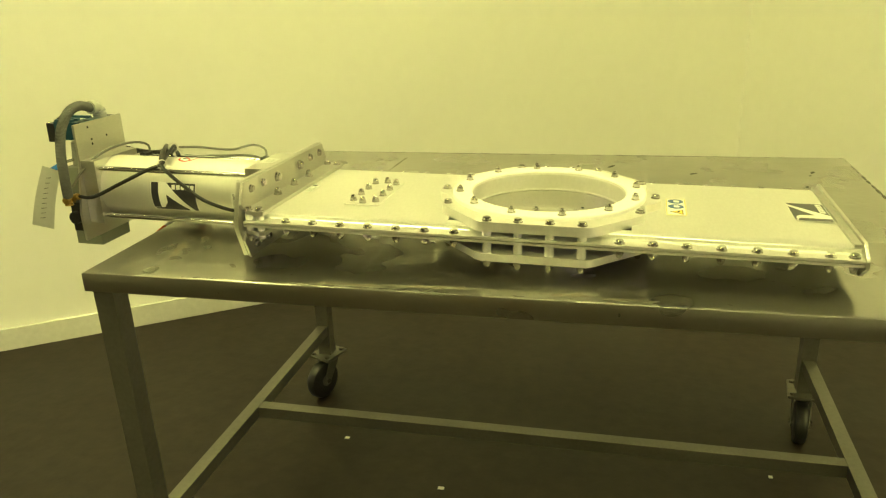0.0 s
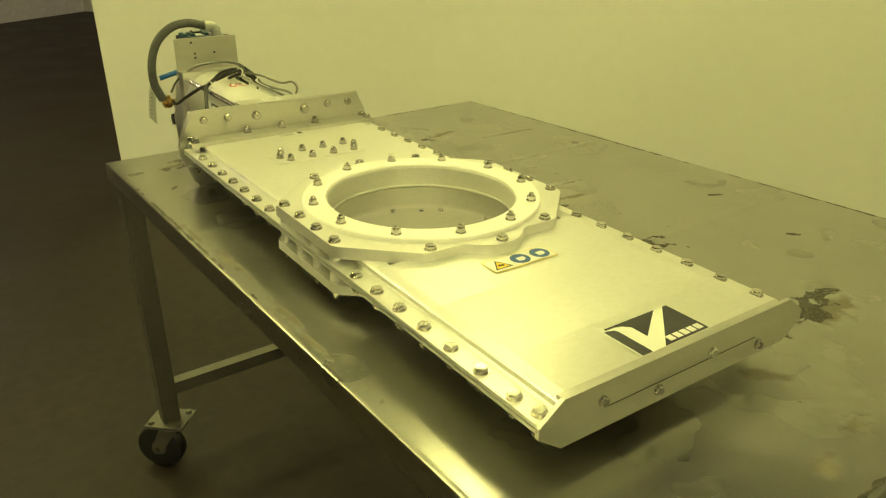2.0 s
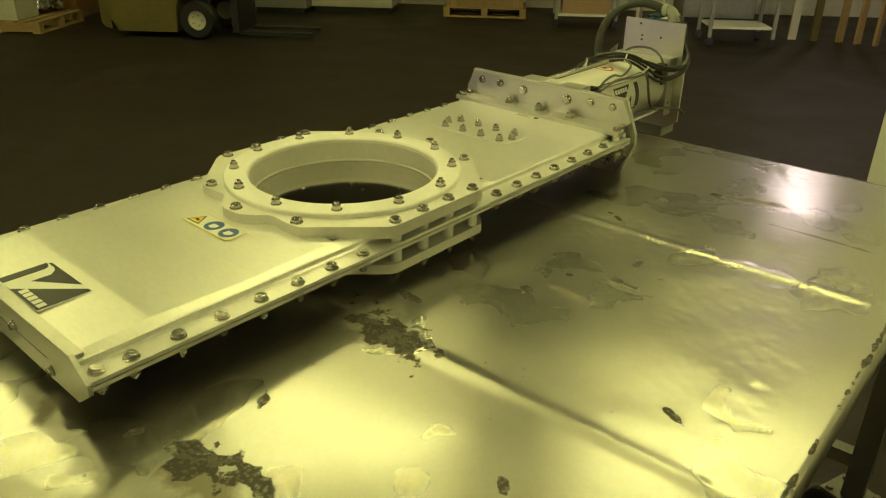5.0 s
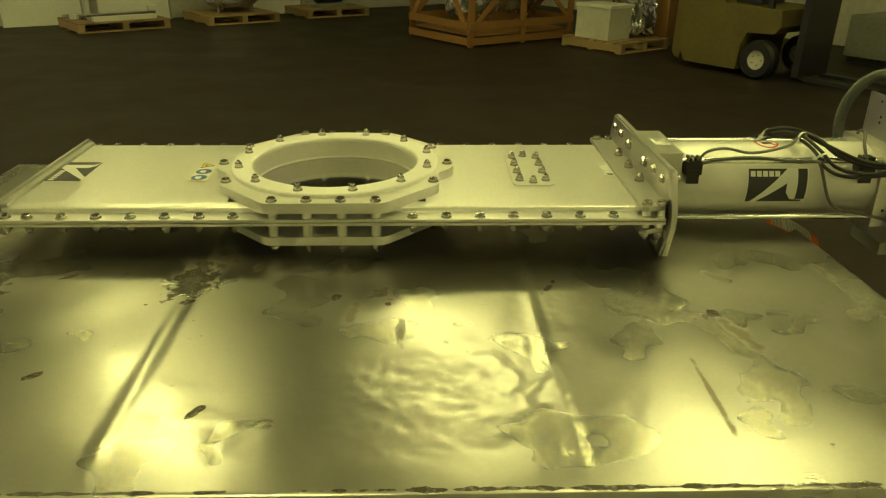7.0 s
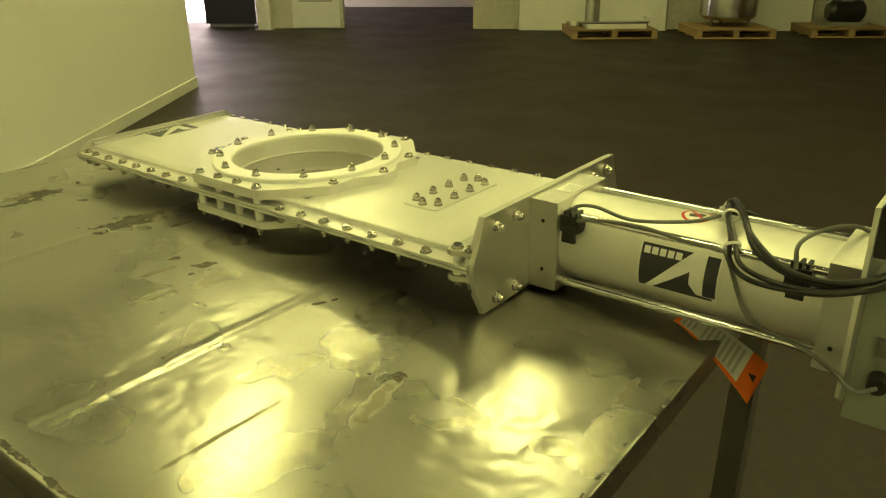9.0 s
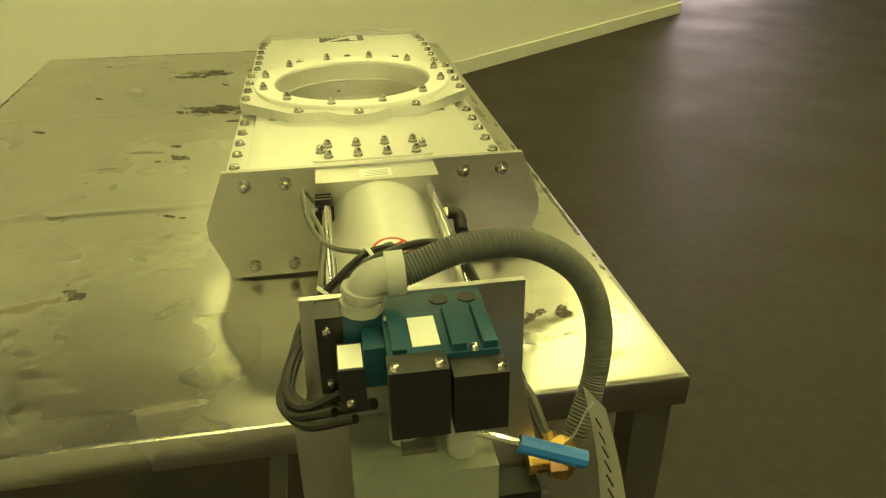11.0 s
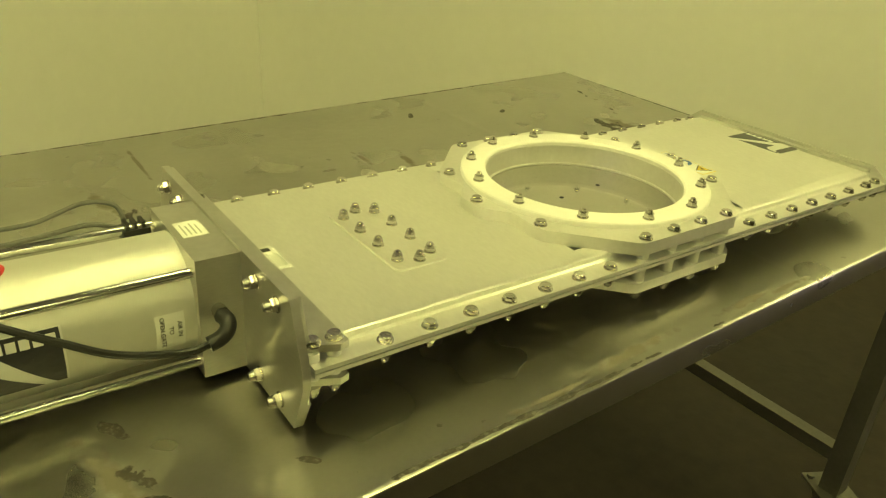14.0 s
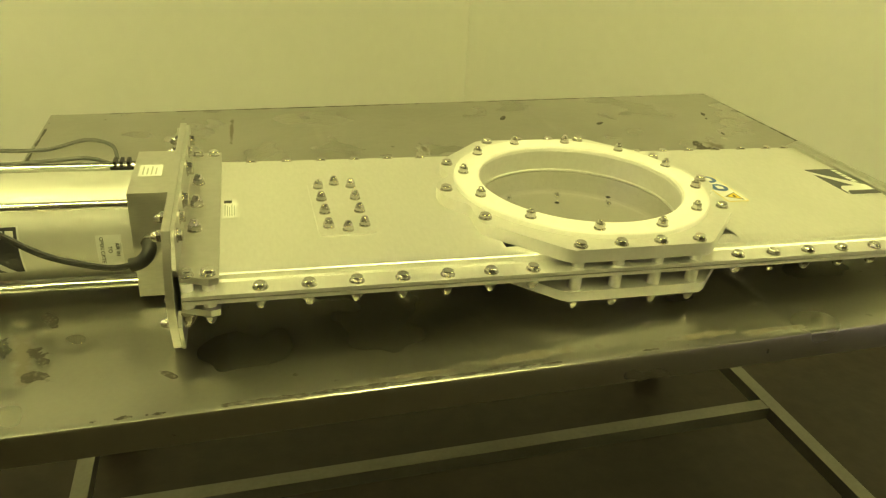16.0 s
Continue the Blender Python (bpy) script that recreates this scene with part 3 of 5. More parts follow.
# cover sheets, bent a little along the creases
for knots in (((-0.5938, -0.0326), (-0.530, -0.0341), (-0.345, -0.0322), (-0.190, -0.0341)), ((0.190, -0.0306), (0.335, -0.0342), (0.496, -0.0290), (0.5895, -0.0328))):
    bm = bmesh.new()
    cols = []
    for x, z in knots:
        cols.append([bm.verts.new((x, y, z if abs(y) < 0.2 else -0.0338)) for y in (-0.2045, -0.188, -0.09, 0.0, 0.09, 0.188, 0.2045)])
    for p, q in zip(cols, cols[1:]):
        for k in range(6):
            bm.faces.new((p[k], q[k], q[k + 1], p[k + 1]))
    ob = part("cover_sheet", bm, ALU, gate, "thin aluminium cover sheet with shallow bends")
    ob.data.set_sharp_from_angle(angle=0.01)

# flanges round the opening
half = [(0.112, -0.241), (0.216, -0.133), (0.217, -0.100), (0.214, -0.064), (0.236, -0.042), (0.249, -0.020), (0.249, 0.020), (0.236, 0.042), (0.214, 0.064), (0.217, 0.100), (0.216, 0.133), (0.112, 0.241)]
outline = half + [(-x, -y) for x, y in half]
cast = cast_outline(outline, 120)
hole = circle(0.176, 120)
part("upper_flange", holed(cast, hole, -0.0350, -0.0145), ALU_CAST, gate, "satin aluminium flange with scalloped edge", bevel=0.0008)
part("lower_flange", holed(cast, hole, -0.0985, -0.0825), ALU_CAST, gate, bevel=0.0008)
part("flange_ring", lathe([(0.1725, -0.0144), (0.1725, -0.0085), (0.1755, -0.0055), (0.2145, -0.0055), (0.2165, -0.0075), (0.2165, -0.0144)], 120, closed=True), WHITE_RING, gate, "white plastic ring round the opening")
part("throat", lathe([(0.1700, -0.0538), (0.1700, -0.0510), (0.1722, -0.0500), (0.1722, -0.0146), (0.1758, -0.0146), (0.1758, -0.0538)], 120, closed=True), ALU_CAST, gate, "grooved inner wall of the opening")
part("lower_collar", lathe([(0.146, -0.1255), (0.146, -0.060), (0.160, -0.060), (0.160, -0.1255)], 96, closed=True), ALU_CAST, gate)
part("blade", slab(-0.30, 0.50, -0.192, 0.192, -0.0590, -0.0542), BLADE, gate, "polished steel blade closing the opening")
for x, y in ((-0.028, 0.017), (0.077, 0.031)):
    part("rivet", lathe([(0.0, 0.0012), (0.003, 0.001), (0.0045, 0.0), (0.0, 0.0)], 12), BLACK_PLASTIC, gate, m=pose(x, y, -0.0541))
for k in range(12):
    a = math.radians(15 + 30 * k)
    put(STUD, 0.2 * math.cos(a), 0.2 * math.sin(a), -0.0055)
flange_bolts = [(x, s * 0.229) for s in (-1, 1) for x in (-0.096, -0.032, 0.032, 0.096)] + [(s * 0.205, y) for s in (-1, 1) for y in (-0.118, 0.118)] + [(-0.236, 0.0), (0.236, 0.0)]
for x, y in flange_bolts:
    put(BOLT, x, y, -0.0145)
    put(NUT, x, y, -0.0985, True)
spacer_u = finish(lathe([(0.0, -0.0456), (0.0095, -0.0456), (0.0095, -0.0351), (0.0, -0.0351)], 16), ALU_CAST, "spacer")
spacer_l = finish(lathe([(0.0, -0.0823), (0.0095, -0.0823), (0.0095, -0.0584), (0.0, -0.0584)], 16), ALU_CAST, "spacer")
for me in (spacer_u, spacer_l):
    smooth_by_angle(me)
for s in (-1, 1):
    for x in (-0.096, -0.032, 0.032, 0.096):
        part_of("spacer", spacer_u, gate, pose(x, s * 0.229, 0))
        part_of("spacer", spacer_l, gate, pose(x, s * 0.229, 0))
# rim bolts
for s in (-1, 1):
    for x in [-0.543 + 0.063 * k for k in range(7)] + [0.169 + 0.063 * k for k in range(7)] + [0.588]:
        if x > 0.58:
            put(BOLT, x, s * 0.227, MID + 0.0062)
        else:
            put(BOLT, x, s * 0.2305, MID + 0.0062)
        put(NUT, x, s * 0.2300, MID - 0.0062, True)

# end cap
cap = [(-0.212, -0.0200), (0.212, -0.0200), (0.247, -0.046), (0.247, -0.060), (0.212, -0.0860), (-0.212, -0.0860), (-0.247, -0.060), (-0.247, -0.046)]
part("end_cap", prism(cap, 0.6035, 0.6095, None, "x"), ALU_PLATE, gate, "flat aluminium end plate", bevel=0.0008)
part("end_cap_lip", slab(0.590, 0.6034, -0.206, 0.206, -0.0325, -0.0265), ALU_PLATE, gate, bevel=0.0005)
part("end_seam", slab(0.6093, 0.6098, -0.14, 0.14, -0.0575, -0.0560), DECAL_BLACK, gate, smooth=False)
END_BOLT = bolt_mesh(hex_head(0.0075, 0.0062, 0.005), "end_bolt")
for y, z in ((-0.151, -0.045), (-0.053, -0.067), (0.047, -0.048), (0.149, -0.070)):
    part_of("end_bolt", END_BOLT, gate, pose(0.6095, y, z, 0, 90, 0))

# mounting plate across the body and its angle bracket
plate = [(-0.222, 0.0370), (0.218, 0.0370), (0.250, -0.040), (0.250, -0.064), (0.224, -0.1325), (-0.224, -0.1325), (-0.250, -0.064), (-0.250, -0.040)]
part("mounting_plate", prism(plate, -0.6580, -0.6480, None, "x"), ALU_PLATE, gate, "angled aluminium mounting plate", bevel=0.0008)
for sgn, nm in ((1, "angle_bracket"), (-1, "lower_bracket")):
    bm = prism([(-0.222, MID + sgn * 0.025), (0.222, MID + sgn * 0.025), (0.238, MID + sgn * 0.042), (0.214, MID + sgn * 0.087), (-0.217, MID + sgn * 0.087), (-0.238, MID + sgn * 0.042)], -0.6478, -0.6428, None, "x")
    prism([(-0.6428, -0.224), (-0.6428, 0.224), (-0.606, 0.240), (-0.594, 0.236), (-0.594, -0.236), (-0.606, -0.240)], MID + sgn * 0.0182, MID + sgn * 0.0275, bm)
    part(nm, bm, ALU_PLATE, gate, "bent aluminium bracket", bevel=0.0006)
for s in (-1, 1):
    for x in (-0.634, -0.607):
        put(BOLT, x, s * 0.2245, MID + 0.0275)
        put(NUT, x, s * 0.2245, MID - 0.0275, True)
        for sg in (-1, 1):
            zz = sorted((MID + sg * 0.0066, MID + sg * 0.0180))
            part("spacer", lathe([(0.0, zz[0]), (0.0085, zz[0]), (0.0085, zz[1]), (0.0, zz[1])], 14), WHITE_RING, gate, "white plastic spacer", m=pose(x, s * 0.2245, 0))
for y in (0.087, -0.002, -0.091):
    put(NUT, -0.628, y, MID + 0.0275)
PLATE_BOLT = bolt_mesh(hex_head(0.0098, 0.0082, 0.006), "plate_bolt")
for y, z in [(s * yy, z) for s in (-1, 1) for yy in (0.189, 0.131) for z in (0.015, -0.114)]:
    part_of("cap_nut", NUT, gate, pose(-0.6580, y, z, 0, -90, 0))
    part_of("plate_bolt", PLATE_BOLT, gate, pose(-0.6428, y, z, 0, 90, 0))
BIG_BOLT = bolt_mesh(hex_head(0.0125, 0.0105, 0.008), "plate_bolt")
for y in (-0.060, 0.067):
    part_of("plate_bolt", BIG_BOLT, gate, pose(-0.6428, y, 0.010, 0, 90, 0))


def rounded(x0, x1, y0, y1, r, n=5):
    out = []
    for cx, cy, a0 in ((x1 - r, y1 - r, 0), (x0 + r, y1 - r, 90), (x0 + r, y0 + r, 180), (x1 - r, y0 + r, 270)):
        for k in range(n + 1):
            a = math.radians(a0 + 90 * k / n)
            out.append((cx + r * math.cos(a), cy + r * math.sin(a)))
    return out


# access plate with ten cap nuts
part("access_plate", prism(rounded(-0.455, -0.369, -0.117, 0.094, 0.012), -0.0340, -0.0302), ALU, gate, "small bolted aluminium access plate", bevel=0.0004)
for x, y in [(-0.4385, -0.088 + 0.0515 * k) for k in range(4)] + [(-0.3845, -0.088 + 0.0515 * k) for k in range(4)] + [(-0.411, -0.102), (-0.411, 0.080)]:
    put(SMALL_NUT, x, y, -0.0302)

# ---- decals ----
def flat(outline, z, mat, name, parent, th=0.0003, label="", m=None):
    return part(name, prism(outline, z, z + th), mat, parent, label, smooth=False, m=m)


def logo(parent, m, lx, ly, lab):
    """A black mark with a slanting stripe and a row of short bars, lx along, ly across."""
    base = part("logo", prism([(-0.02 * lx, -0.01 * ly), (1.02 * lx, -0.01 * ly), (1.02 * lx, 1.01 * ly), (-0.02 * lx, 1.01 * ly)], 0.0, 0.0003), DECAL_WHITE, parent, lab, smooth=False, m=m)

    def p(pts, nm="mark", mat=DECAL_BLACK, z=0.0003):
        flat([(a * lx, b * ly) for a, b in pts], z, mat, nm, base, 0.0002)
    p([(0.0, 0.0), (0.14, 0.0), (0.14, 0.80), (0.11, 0.88), (0.04, 0.92), (0.0, 0.92)])
    p([(0.04, 0.945), (0.17, 0.945), (0.25, 0.90), (0.32, 0.78), (0.32, 0.40), (0.80, 1.0), (0.04, 1.0)], "mark")
    p([(0.33, 0.0), (1.0, 0.0), (1.0, 1.0), (0.94, 1.0)], "mark")
    for k in range(5):
        a = 0.455 + 0.106 * k
        p([(a, 0.06), (a + 0.082, 0.06), (a + 0.082, 0.22), (a, 0.22)], "bar", DECAL_WHITE, 0.0005)
    return base


# on the cover: across the gate, read from the end cap
logo(gate, pose(0.586, -0.059, -0.0297, 0, 0, 90) , 0.126, 0.072, "black and white maker's mark sticker")
warn = part("warning_label", prism(rounded(0.260, 0.301, -0.062, 0.063, 0.002, 2), -0.0318, -0.0315), DECAL_YELLOW, gate, "warning label with yellow triangle and two blue discs", smooth=False)
flat([(0.2615, -0.018), (0.2995, -0.018), (0.2995, 0.0615), (0.2615, 0.0615)], -0.0315, DECAL_WHITE, "field", warn, 0.0002)
flat([(0.2615, -0.0605), (0.2995, -0.0605), (0.2995, -0.0185), (0.2615, -0.0185)], -0.0315, DECAL_WHITE, "field", warn, 0.0002)
flat([(0.2665, -0.040), (0.2945, -0.057), (0.2945, -0.023)], -0.0313, INK, "triangle", warn, 0.0002)
flat([(0.2705, -0.040), (0.2925, -0.0533), (0.2925, -0.0267)], -0.0311, DECAL_YELLOW, "triangle", warn, 0.0002)
flat([(0.281, -0.044), (0.284, -0.034), (0.288, -0.036), (0.286, -0.046)], -0.0309, INK, "pictogram", warn, 0.0002)
for y in (0.001, 0.041):
    flat(circle(0.0165, 28, 0.2805, y), -0.0313, DECAL_BLUE, "disc", warn, 0.0002)
    flat([(0.276, y - 0.006), (0.276, y + 0.008), (0.284, y + 0.009), (0.289, y + 0.002), (0.287, y - 0.007)], -0.0311, DECAL_WHITE, "pictogram", warn, 0.0002)
tag1 = flat([(-0.592, -0.037), (-0.569, -0.037), (-0.569, 0.033), (-0.592, 0.033)], -0.0318, DECAL_WHITE, "serial_sticker", gate, label="small white sticker with fine print")
flat([(-0.589, 0.018), (-0.577, 0.018), (-0.577, 0.029), (-0.589, 0.029)], -0.0315, INK, "mark", tag1, 0.0002)
for k in range(5):
    flat([(-0.588 + 0.0034 * k, -0.030), (-0.5865 + 0.0034 * k, -0.030), (-0.5865 + 0.0034 * k, 0.012 - 0.004 * (k % 3)), (-0.588 + 0.0034 * k, 0.012 - 0.004 * (k % 3))], -0.0315, GREY_FITTING, "print_line", tag1, 0.0002)

# ---- air cylinder ----
R, CZ = 0.078, -0.048
cyl = part("air_cylinder", lathe([(R * 0.9, -0.7125), (R, -0.7125), (R, -1.132), (R * 0.9, -1.132)], 72, axis="x"), BARREL, gate, "silver aluminium air cylinder with four tie rods", m=pose(0, 0, CZ))


def sub(name, bm, mat, label="", bevel=0.0, m=None, parent=cyl):
    return part(name, bm, mat, parent, label, bevel, m=m)


sub("head_block", slab(-0.7125, -0.6582, -0.086, 0.086, -0.081, 0.081), ALU_PLATE, "square aluminium end block", 0.0015)
sub("end_block", slab(-1.172, -1.132, -0.086, 0.086, -0.081, 0.081), ALU_PLATE, "square aluminium end block", 0.0015)
for sy in (-1, 1):
    for sz in (-1, 1):
        b = lathe([(0.0, -0.7125), (0.0065, -0.7125), (0.0065, -1.132), (0.0, -1.132)], 14, axis="x")
        sub("tie_rod", b, CHROME, "chromed tie rod", m=pose(0, sy * 0.074, sz * 0.0615))
for x, z in ((-0.685, 0.045), (-0.685, -0.045), (-1.152, 0.045), (-1.152, -0.045)):
    sub("plug", lathe([(0.0, 0.0868), (0.0035, 0.0868), (0.0035, 0.080), (0.0, 0.080)], 10, axis="y"), BLACK_PLASTIC, m=pose(x, 0, z))
# block sticker
st = flat([(-0.704, -0.022), (-0.672, -0.022), (-0.672, 0.024), (-0.704, 0.024)], 0.0812, DECAL_WHITE, "block_sticker", cyl, label="small white sticker with fine print")
for k in range(4):
    sub("print_line", slab(-0.699 + 0.006 * k, -0.697 + 0.006 * k, -0.016, 0.016 - 0.005 * (k % 2), 0.0815, 0.0817), GREY_FITTING, parent=st)


def wrap(pts, a0, name, mat, r, th=0.0003, parent=None, lab="", n=10):
    """A thin patch on the barrel: (x, arc length) pairs along polygon edges, a0 the angle of its foot."""
    fine = []
    for i in range(len(pts)):
        (x0, s0), (x1, s1) = pts[i], pts[(i + 1) % len(pts)]
        for k in range(n):
            t = k / n
            fine.append((x0 + (x1 - x0) * t, s0 + (s1 - s0) * t))
    bm = bmesh.new()

    def at(x, s, rr):
        a = a0 + s / R
        return (x, rr * math.cos(a), rr * math.sin(a))
    top = [bm.verts.new(at(x, s, r + th)) for x, s in fine]
    low = [bm.verts.new(at(x, s, r - 0.0004)) for x, s in fine]
    bm.faces.new(top)
    for i in range(len(fine)):
        j = (i + 1) % len(fine)
        bm.faces.new((top[i], top[j], low[j], low[i]))
    bmesh.ops.triangulate(bm, faces=bm.faces)
    # split long faces so that the patch follows the round barrel
    for _ in range(3):
        long = [e for e in bm.edges if e.calc_length() > 0.012]
        if long:
            bmesh.ops.subdivide_edges(bm, edges=long, cuts=1)
            bmesh.ops.triangulate(bm, faces=bm.faces)
    for v in bm.verts:
        rad = math.hypot(v.co.y, v.co.z)
        want = r + th if rad > r - 0.02 and v not in low else r - 0.0004
        v.co.y, v.co.z = v.co.y / rad * want, v.co.z / rad * want
    ob = part(name, bm, mat, parent or cyl, lab, smooth=False)
    return ob


def barrel_logo(side):
    """side +1: the flank away from the partition corner; -1: the other."""
    x0, lx, h = (-0.984, 0.124, 0.072)
    if side > 0:
        a0, fx = -0.36, lambda u: x0 + u * lx
    else:
        a0, fx = math.pi + 0.50, lambda u: x0 + u * lx
    sgn = 1 if side > 0 else -1
    # upside down: the stripe runs from the top of the thick bar
    def q(pts):
        return [(fx(a), sgn * (1 - b) * h) for a, b in pts]
    base = wrap(q([(-0.02, -0.02), (1.02, -0.02), (1.02, 1.02), (-0.02, 1.02)]), a0, "barrel_logo", DECAL_WHITE, R, 0.0003, cyl, "black and white maker's mark sticker", 8)
    wrap(q([(0.0, 0.0), (0.16, 0.0), (0.16, 0.92), (0.0, 0.92)]), a0, "mark", DECAL_BLACK, R, 0.0006, base, n=8)
    wrap(q([(0.20, 1.0), (0.04, 1.0), (0.04, 0.945), (0.24, 0.92), (0.34, 0.70), (0.34, 0.42), (0.82, 1.0)][::-1]), a0, "mark", DECAL_BLACK, R, 0.0006, base, n=6)
    wrap(q([(0.34, 0.0), (1.0, 0.0), (1.0, 1.0), (0.92, 1.0)]), a0, "mark", DECAL_BLACK, R, 0.0006, base, n=8)
    for k in range(5):
        a = 0.47 + 0.104 * k
        wrap(q([(a, 0.07), (a + 0.08, 0.07), (a + 0.08, 0.23), (a, 0.23)]), a0, "bar", DECAL_WHITE, R, 0.0009, base, n=2)
    return base


barrel_logo(1)
barrel_logo(-1)

# round red warning sticker on top of the barrel
def disc_on_barrel(name, mat, x, r, lift, parent, lab=""):
    pts = [(x + r * math.cos(2 * math.pi * k / 28), r * math.sin(2 * math.pi * k / 28)) for k in range(28)]
    return wrap(pts, math.pi / 2 - 0.02, name, mat, R, lift, parent, lab, 1)


red = disc_on_barrel("warning_sticker", DECAL_RED, -0.918, 0.0250, 0.0003, cyl, "round red and white prohibition sticker")
disc_on_barrel("disc", DECAL_WHITE, -0.918, 0.0200, 0.0006, red)
wrap([(-0.928, -0.009), (-0.908, -0.011), (-0.905, -0.001), (-0.914, 0.004), (-0.924, 0.011), (-0.931, 0.003)], math.pi / 2, "pictogram", DECAL_BLACK, R, 0.0008, red, n=3)
wrap([(-0.9345, -0.0135), (-0.931, -0.016), (-0.9015, 0.0135), (-0.905, 0.016)], math.pi / 2, "slash", DECAL_RED, R, 0.0010, red, n=4)

# instruction label on the flank
lab_a = math.pi + 0.10
air = wrap([(-0.762, -0.024), (-0.728, -0.024), (-0.728, 0.026), (-0.762, 0.026)], lab_a, "air_label", DECAL_WHITE, R, 0.0003, cyl, "small white printed instruction label")
for i, word in enumerate(("AIR IN", "TO", "OPEN GATE")):
    fc = bpy.data.curves.new("words", "FONT")
    fc.body = word
    fc.size = 0.0075
    fc.align_x, fc.align_y = "CENTER", "CENTER"
    fc.extrude = 0.0002
    tmp = new("words", fc)
    dg = bpy.context.evaluated_depsgraph_get()
    me = bpy.data.meshes.new_from_object(tmp.evaluated_get(dg))
    bpy.data.objects.remove(tmp)
    me.materials.clear()
    me.materials.append(INK)
    a = math.pi + 0.08
    part_of("words", me, air, Matrix.Translation((-0.7345 - 0.0100 * i, -(R + 0.0010), -0.006)) @ Matrix(((0, 1, 0), (0, 0, -1), (-1, 0, 0))).to_4x4(), "printed words")

# air fitting on the head block
el = sub("elbow_fitting", tube([(-0.690, -0.086, 0.012), (-0.690, -0.100, 0.012)], 0.0085, 12), ZINC, "nickel nipple with black push-in elbow")
sub("collar", prism(hexagon(0.0105), -0.101, -0.093, None, "y"), ZINC, m=pose(-0.690, 0, 0.012), parent=el)
sub("elbow", tube(spline([(-0.690, -0.098, 0.010), (-0.688, -0.113, 0.008), (-0.692, -0.119, 0.000), (-0.701, -0.119, -0.008), (-0.714, -0.119, -0.012)], 5), 0.0098, 12), BLACK_PLASTIC, parent=el)


# sensors clamped on the upper rod
def sensor(x, y):
    bm = slab(x - 0.017, x + 0.017, y - 0.012, y + 0.014, 0.036, 0.064)
    for k in range(3):
        box(bm, x - 0.013 + 0.010 * k, x - 0.008 + 0.010 * k, y - 0.010, y + 0.012, 0.0625, 0.072)
    box(bm, x - 0.012, x + 0.012, y + 0.010, y + 0.016, 0.018, 0.048)
    return sub("position_sensor", bm, BLACK_PLASTIC, "black plastic position sensor", 0.0012)


sensor(-0.737, 0.076)
sensor(-1.096, 0.076)

# bracket plate behind the end block
br = [(-0.086, 0.123), (0.096, 0.123), (0.098, 0.030), (0.112, 0.000), (0.112, -0.150), (0.080, -0.172), (-0.108, -0.172), (-0.112, -0.100), (-0.086, 0.030)]
bracket = part("bracket_plate", prism(br, -1.1790, -1.1725, None, "x"), ALU_PLATE, gate, "thin aluminium bracket plate", bevel=0.0006)
# flat black discs stand in for the shaded insides of drilled holes
for y, z in ((-0.03, 0.078), (-0.03, 0.066), (0.028, 0.078), (-0.038, 0.110)):
    part("hole", lathe([(0.0, -1.1722), (0.0032, -1.1722), (0.0032, -1.1730), (0.0, -1.1730)], 10, axis="x"), BLACK_PLASTIC, bracket, m=pose(0, y, z))

# solenoid valve on the bracket
valve = part("solenoid_valve", slab(-1.2095, -1.1795, -0.046, 0.0635, 0.066, 0.122), TEAL, gate, "teal solenoid valve with black covers", bevel=0.003)
part("valve_body", slab(-1.2680, -1.2097, -0.044, 0.034, 0.076, 0.122), TEAL, valve, bevel=0.003)
part("pilot_block", slab(-1.2380, -1.2097, 0.0342, 0.0500, 0.078, 0.112), TEAL, valve, bevel=0.002)
for y0, y1, z1 in ((-0.046, -0.008, 0.118), (-0.005, 0.036, 0.126)):
    part("coil_cover", slab(-1.2900, -1.2682, y0, y1, 0.070, z1), BLACK_PLASTIC, valve, "black coil cover", bevel=0.005)
part("side_cover", slab(-1.2500, -1.2150, 0.0502, 0.070, 0.068, 0.104), BLACK_PLASTIC, valve, "small black side cover", bevel=0.003)
part("end_cover", slab(-1.2060, -1.1796, 0.0640, 0.084, 0.052, 0.122), BLACK_PLASTIC, valve, "black end cover beside the plate", bevel=0.003)
for y in (-0.038, -0.016, 0.026):
    part("rib", slab(-1.2660, -1.2130, y - 0.005, y + 0.005, 0.1222, 0.1280), TEAL, valve, bevel=0.0015)
part("name_label", slab(-1.2560, -1.2180, -0.004, 0.016, 0.1222, 0.1228), DECAL_WHITE, valve, "pale printed label", smooth=False)
part("name_label", slab(-1.2480, -1.2180, 0.0515, 0.069, 0.1042, 0.1047), DECAL_WHITE, valve, "pale printed label", smooth=False)
# open ports: the dark inside is drawn as a black disc
for y in (-0.034, -0.012):
    part("port", lathe([(0.0, 0.1225), (0.0075, 0.1225), (0.0075, 0.1210), (0.0, 0.1210)], 14), BLACK_PLASTIC, valve, m=pose(-1.1950, y, 0.0004))
for x, y, z in ((-1.2840, 0.001, 0.1260), (-1.2840, 0.031, 0.1260), (-1.2840, -0.041, 0.1180), (-1.2140, 0.030, 0.1220), (-1.2640, -0.027, 0.1220)):
    part("screw", lathe([(0.0, 0.004), (0.003, 0.003), (0.0042, 0.0), (0.0, 0.0)], 10), ZINC, valve, m=pose(x, y, z))
for y, z in ((0.076, 0.110), (0.076, 0.062), (0.062, 0.074)):
    part("screw", lathe([(0.0, 0.004), (0.003, 0.003), (0.0042, 0.0), (0.0, 0.0)], 10), ZINC, valve, m=pose(-1.2060 if y > 0.072 else -1.2500, y, z, 0, -90, 0))

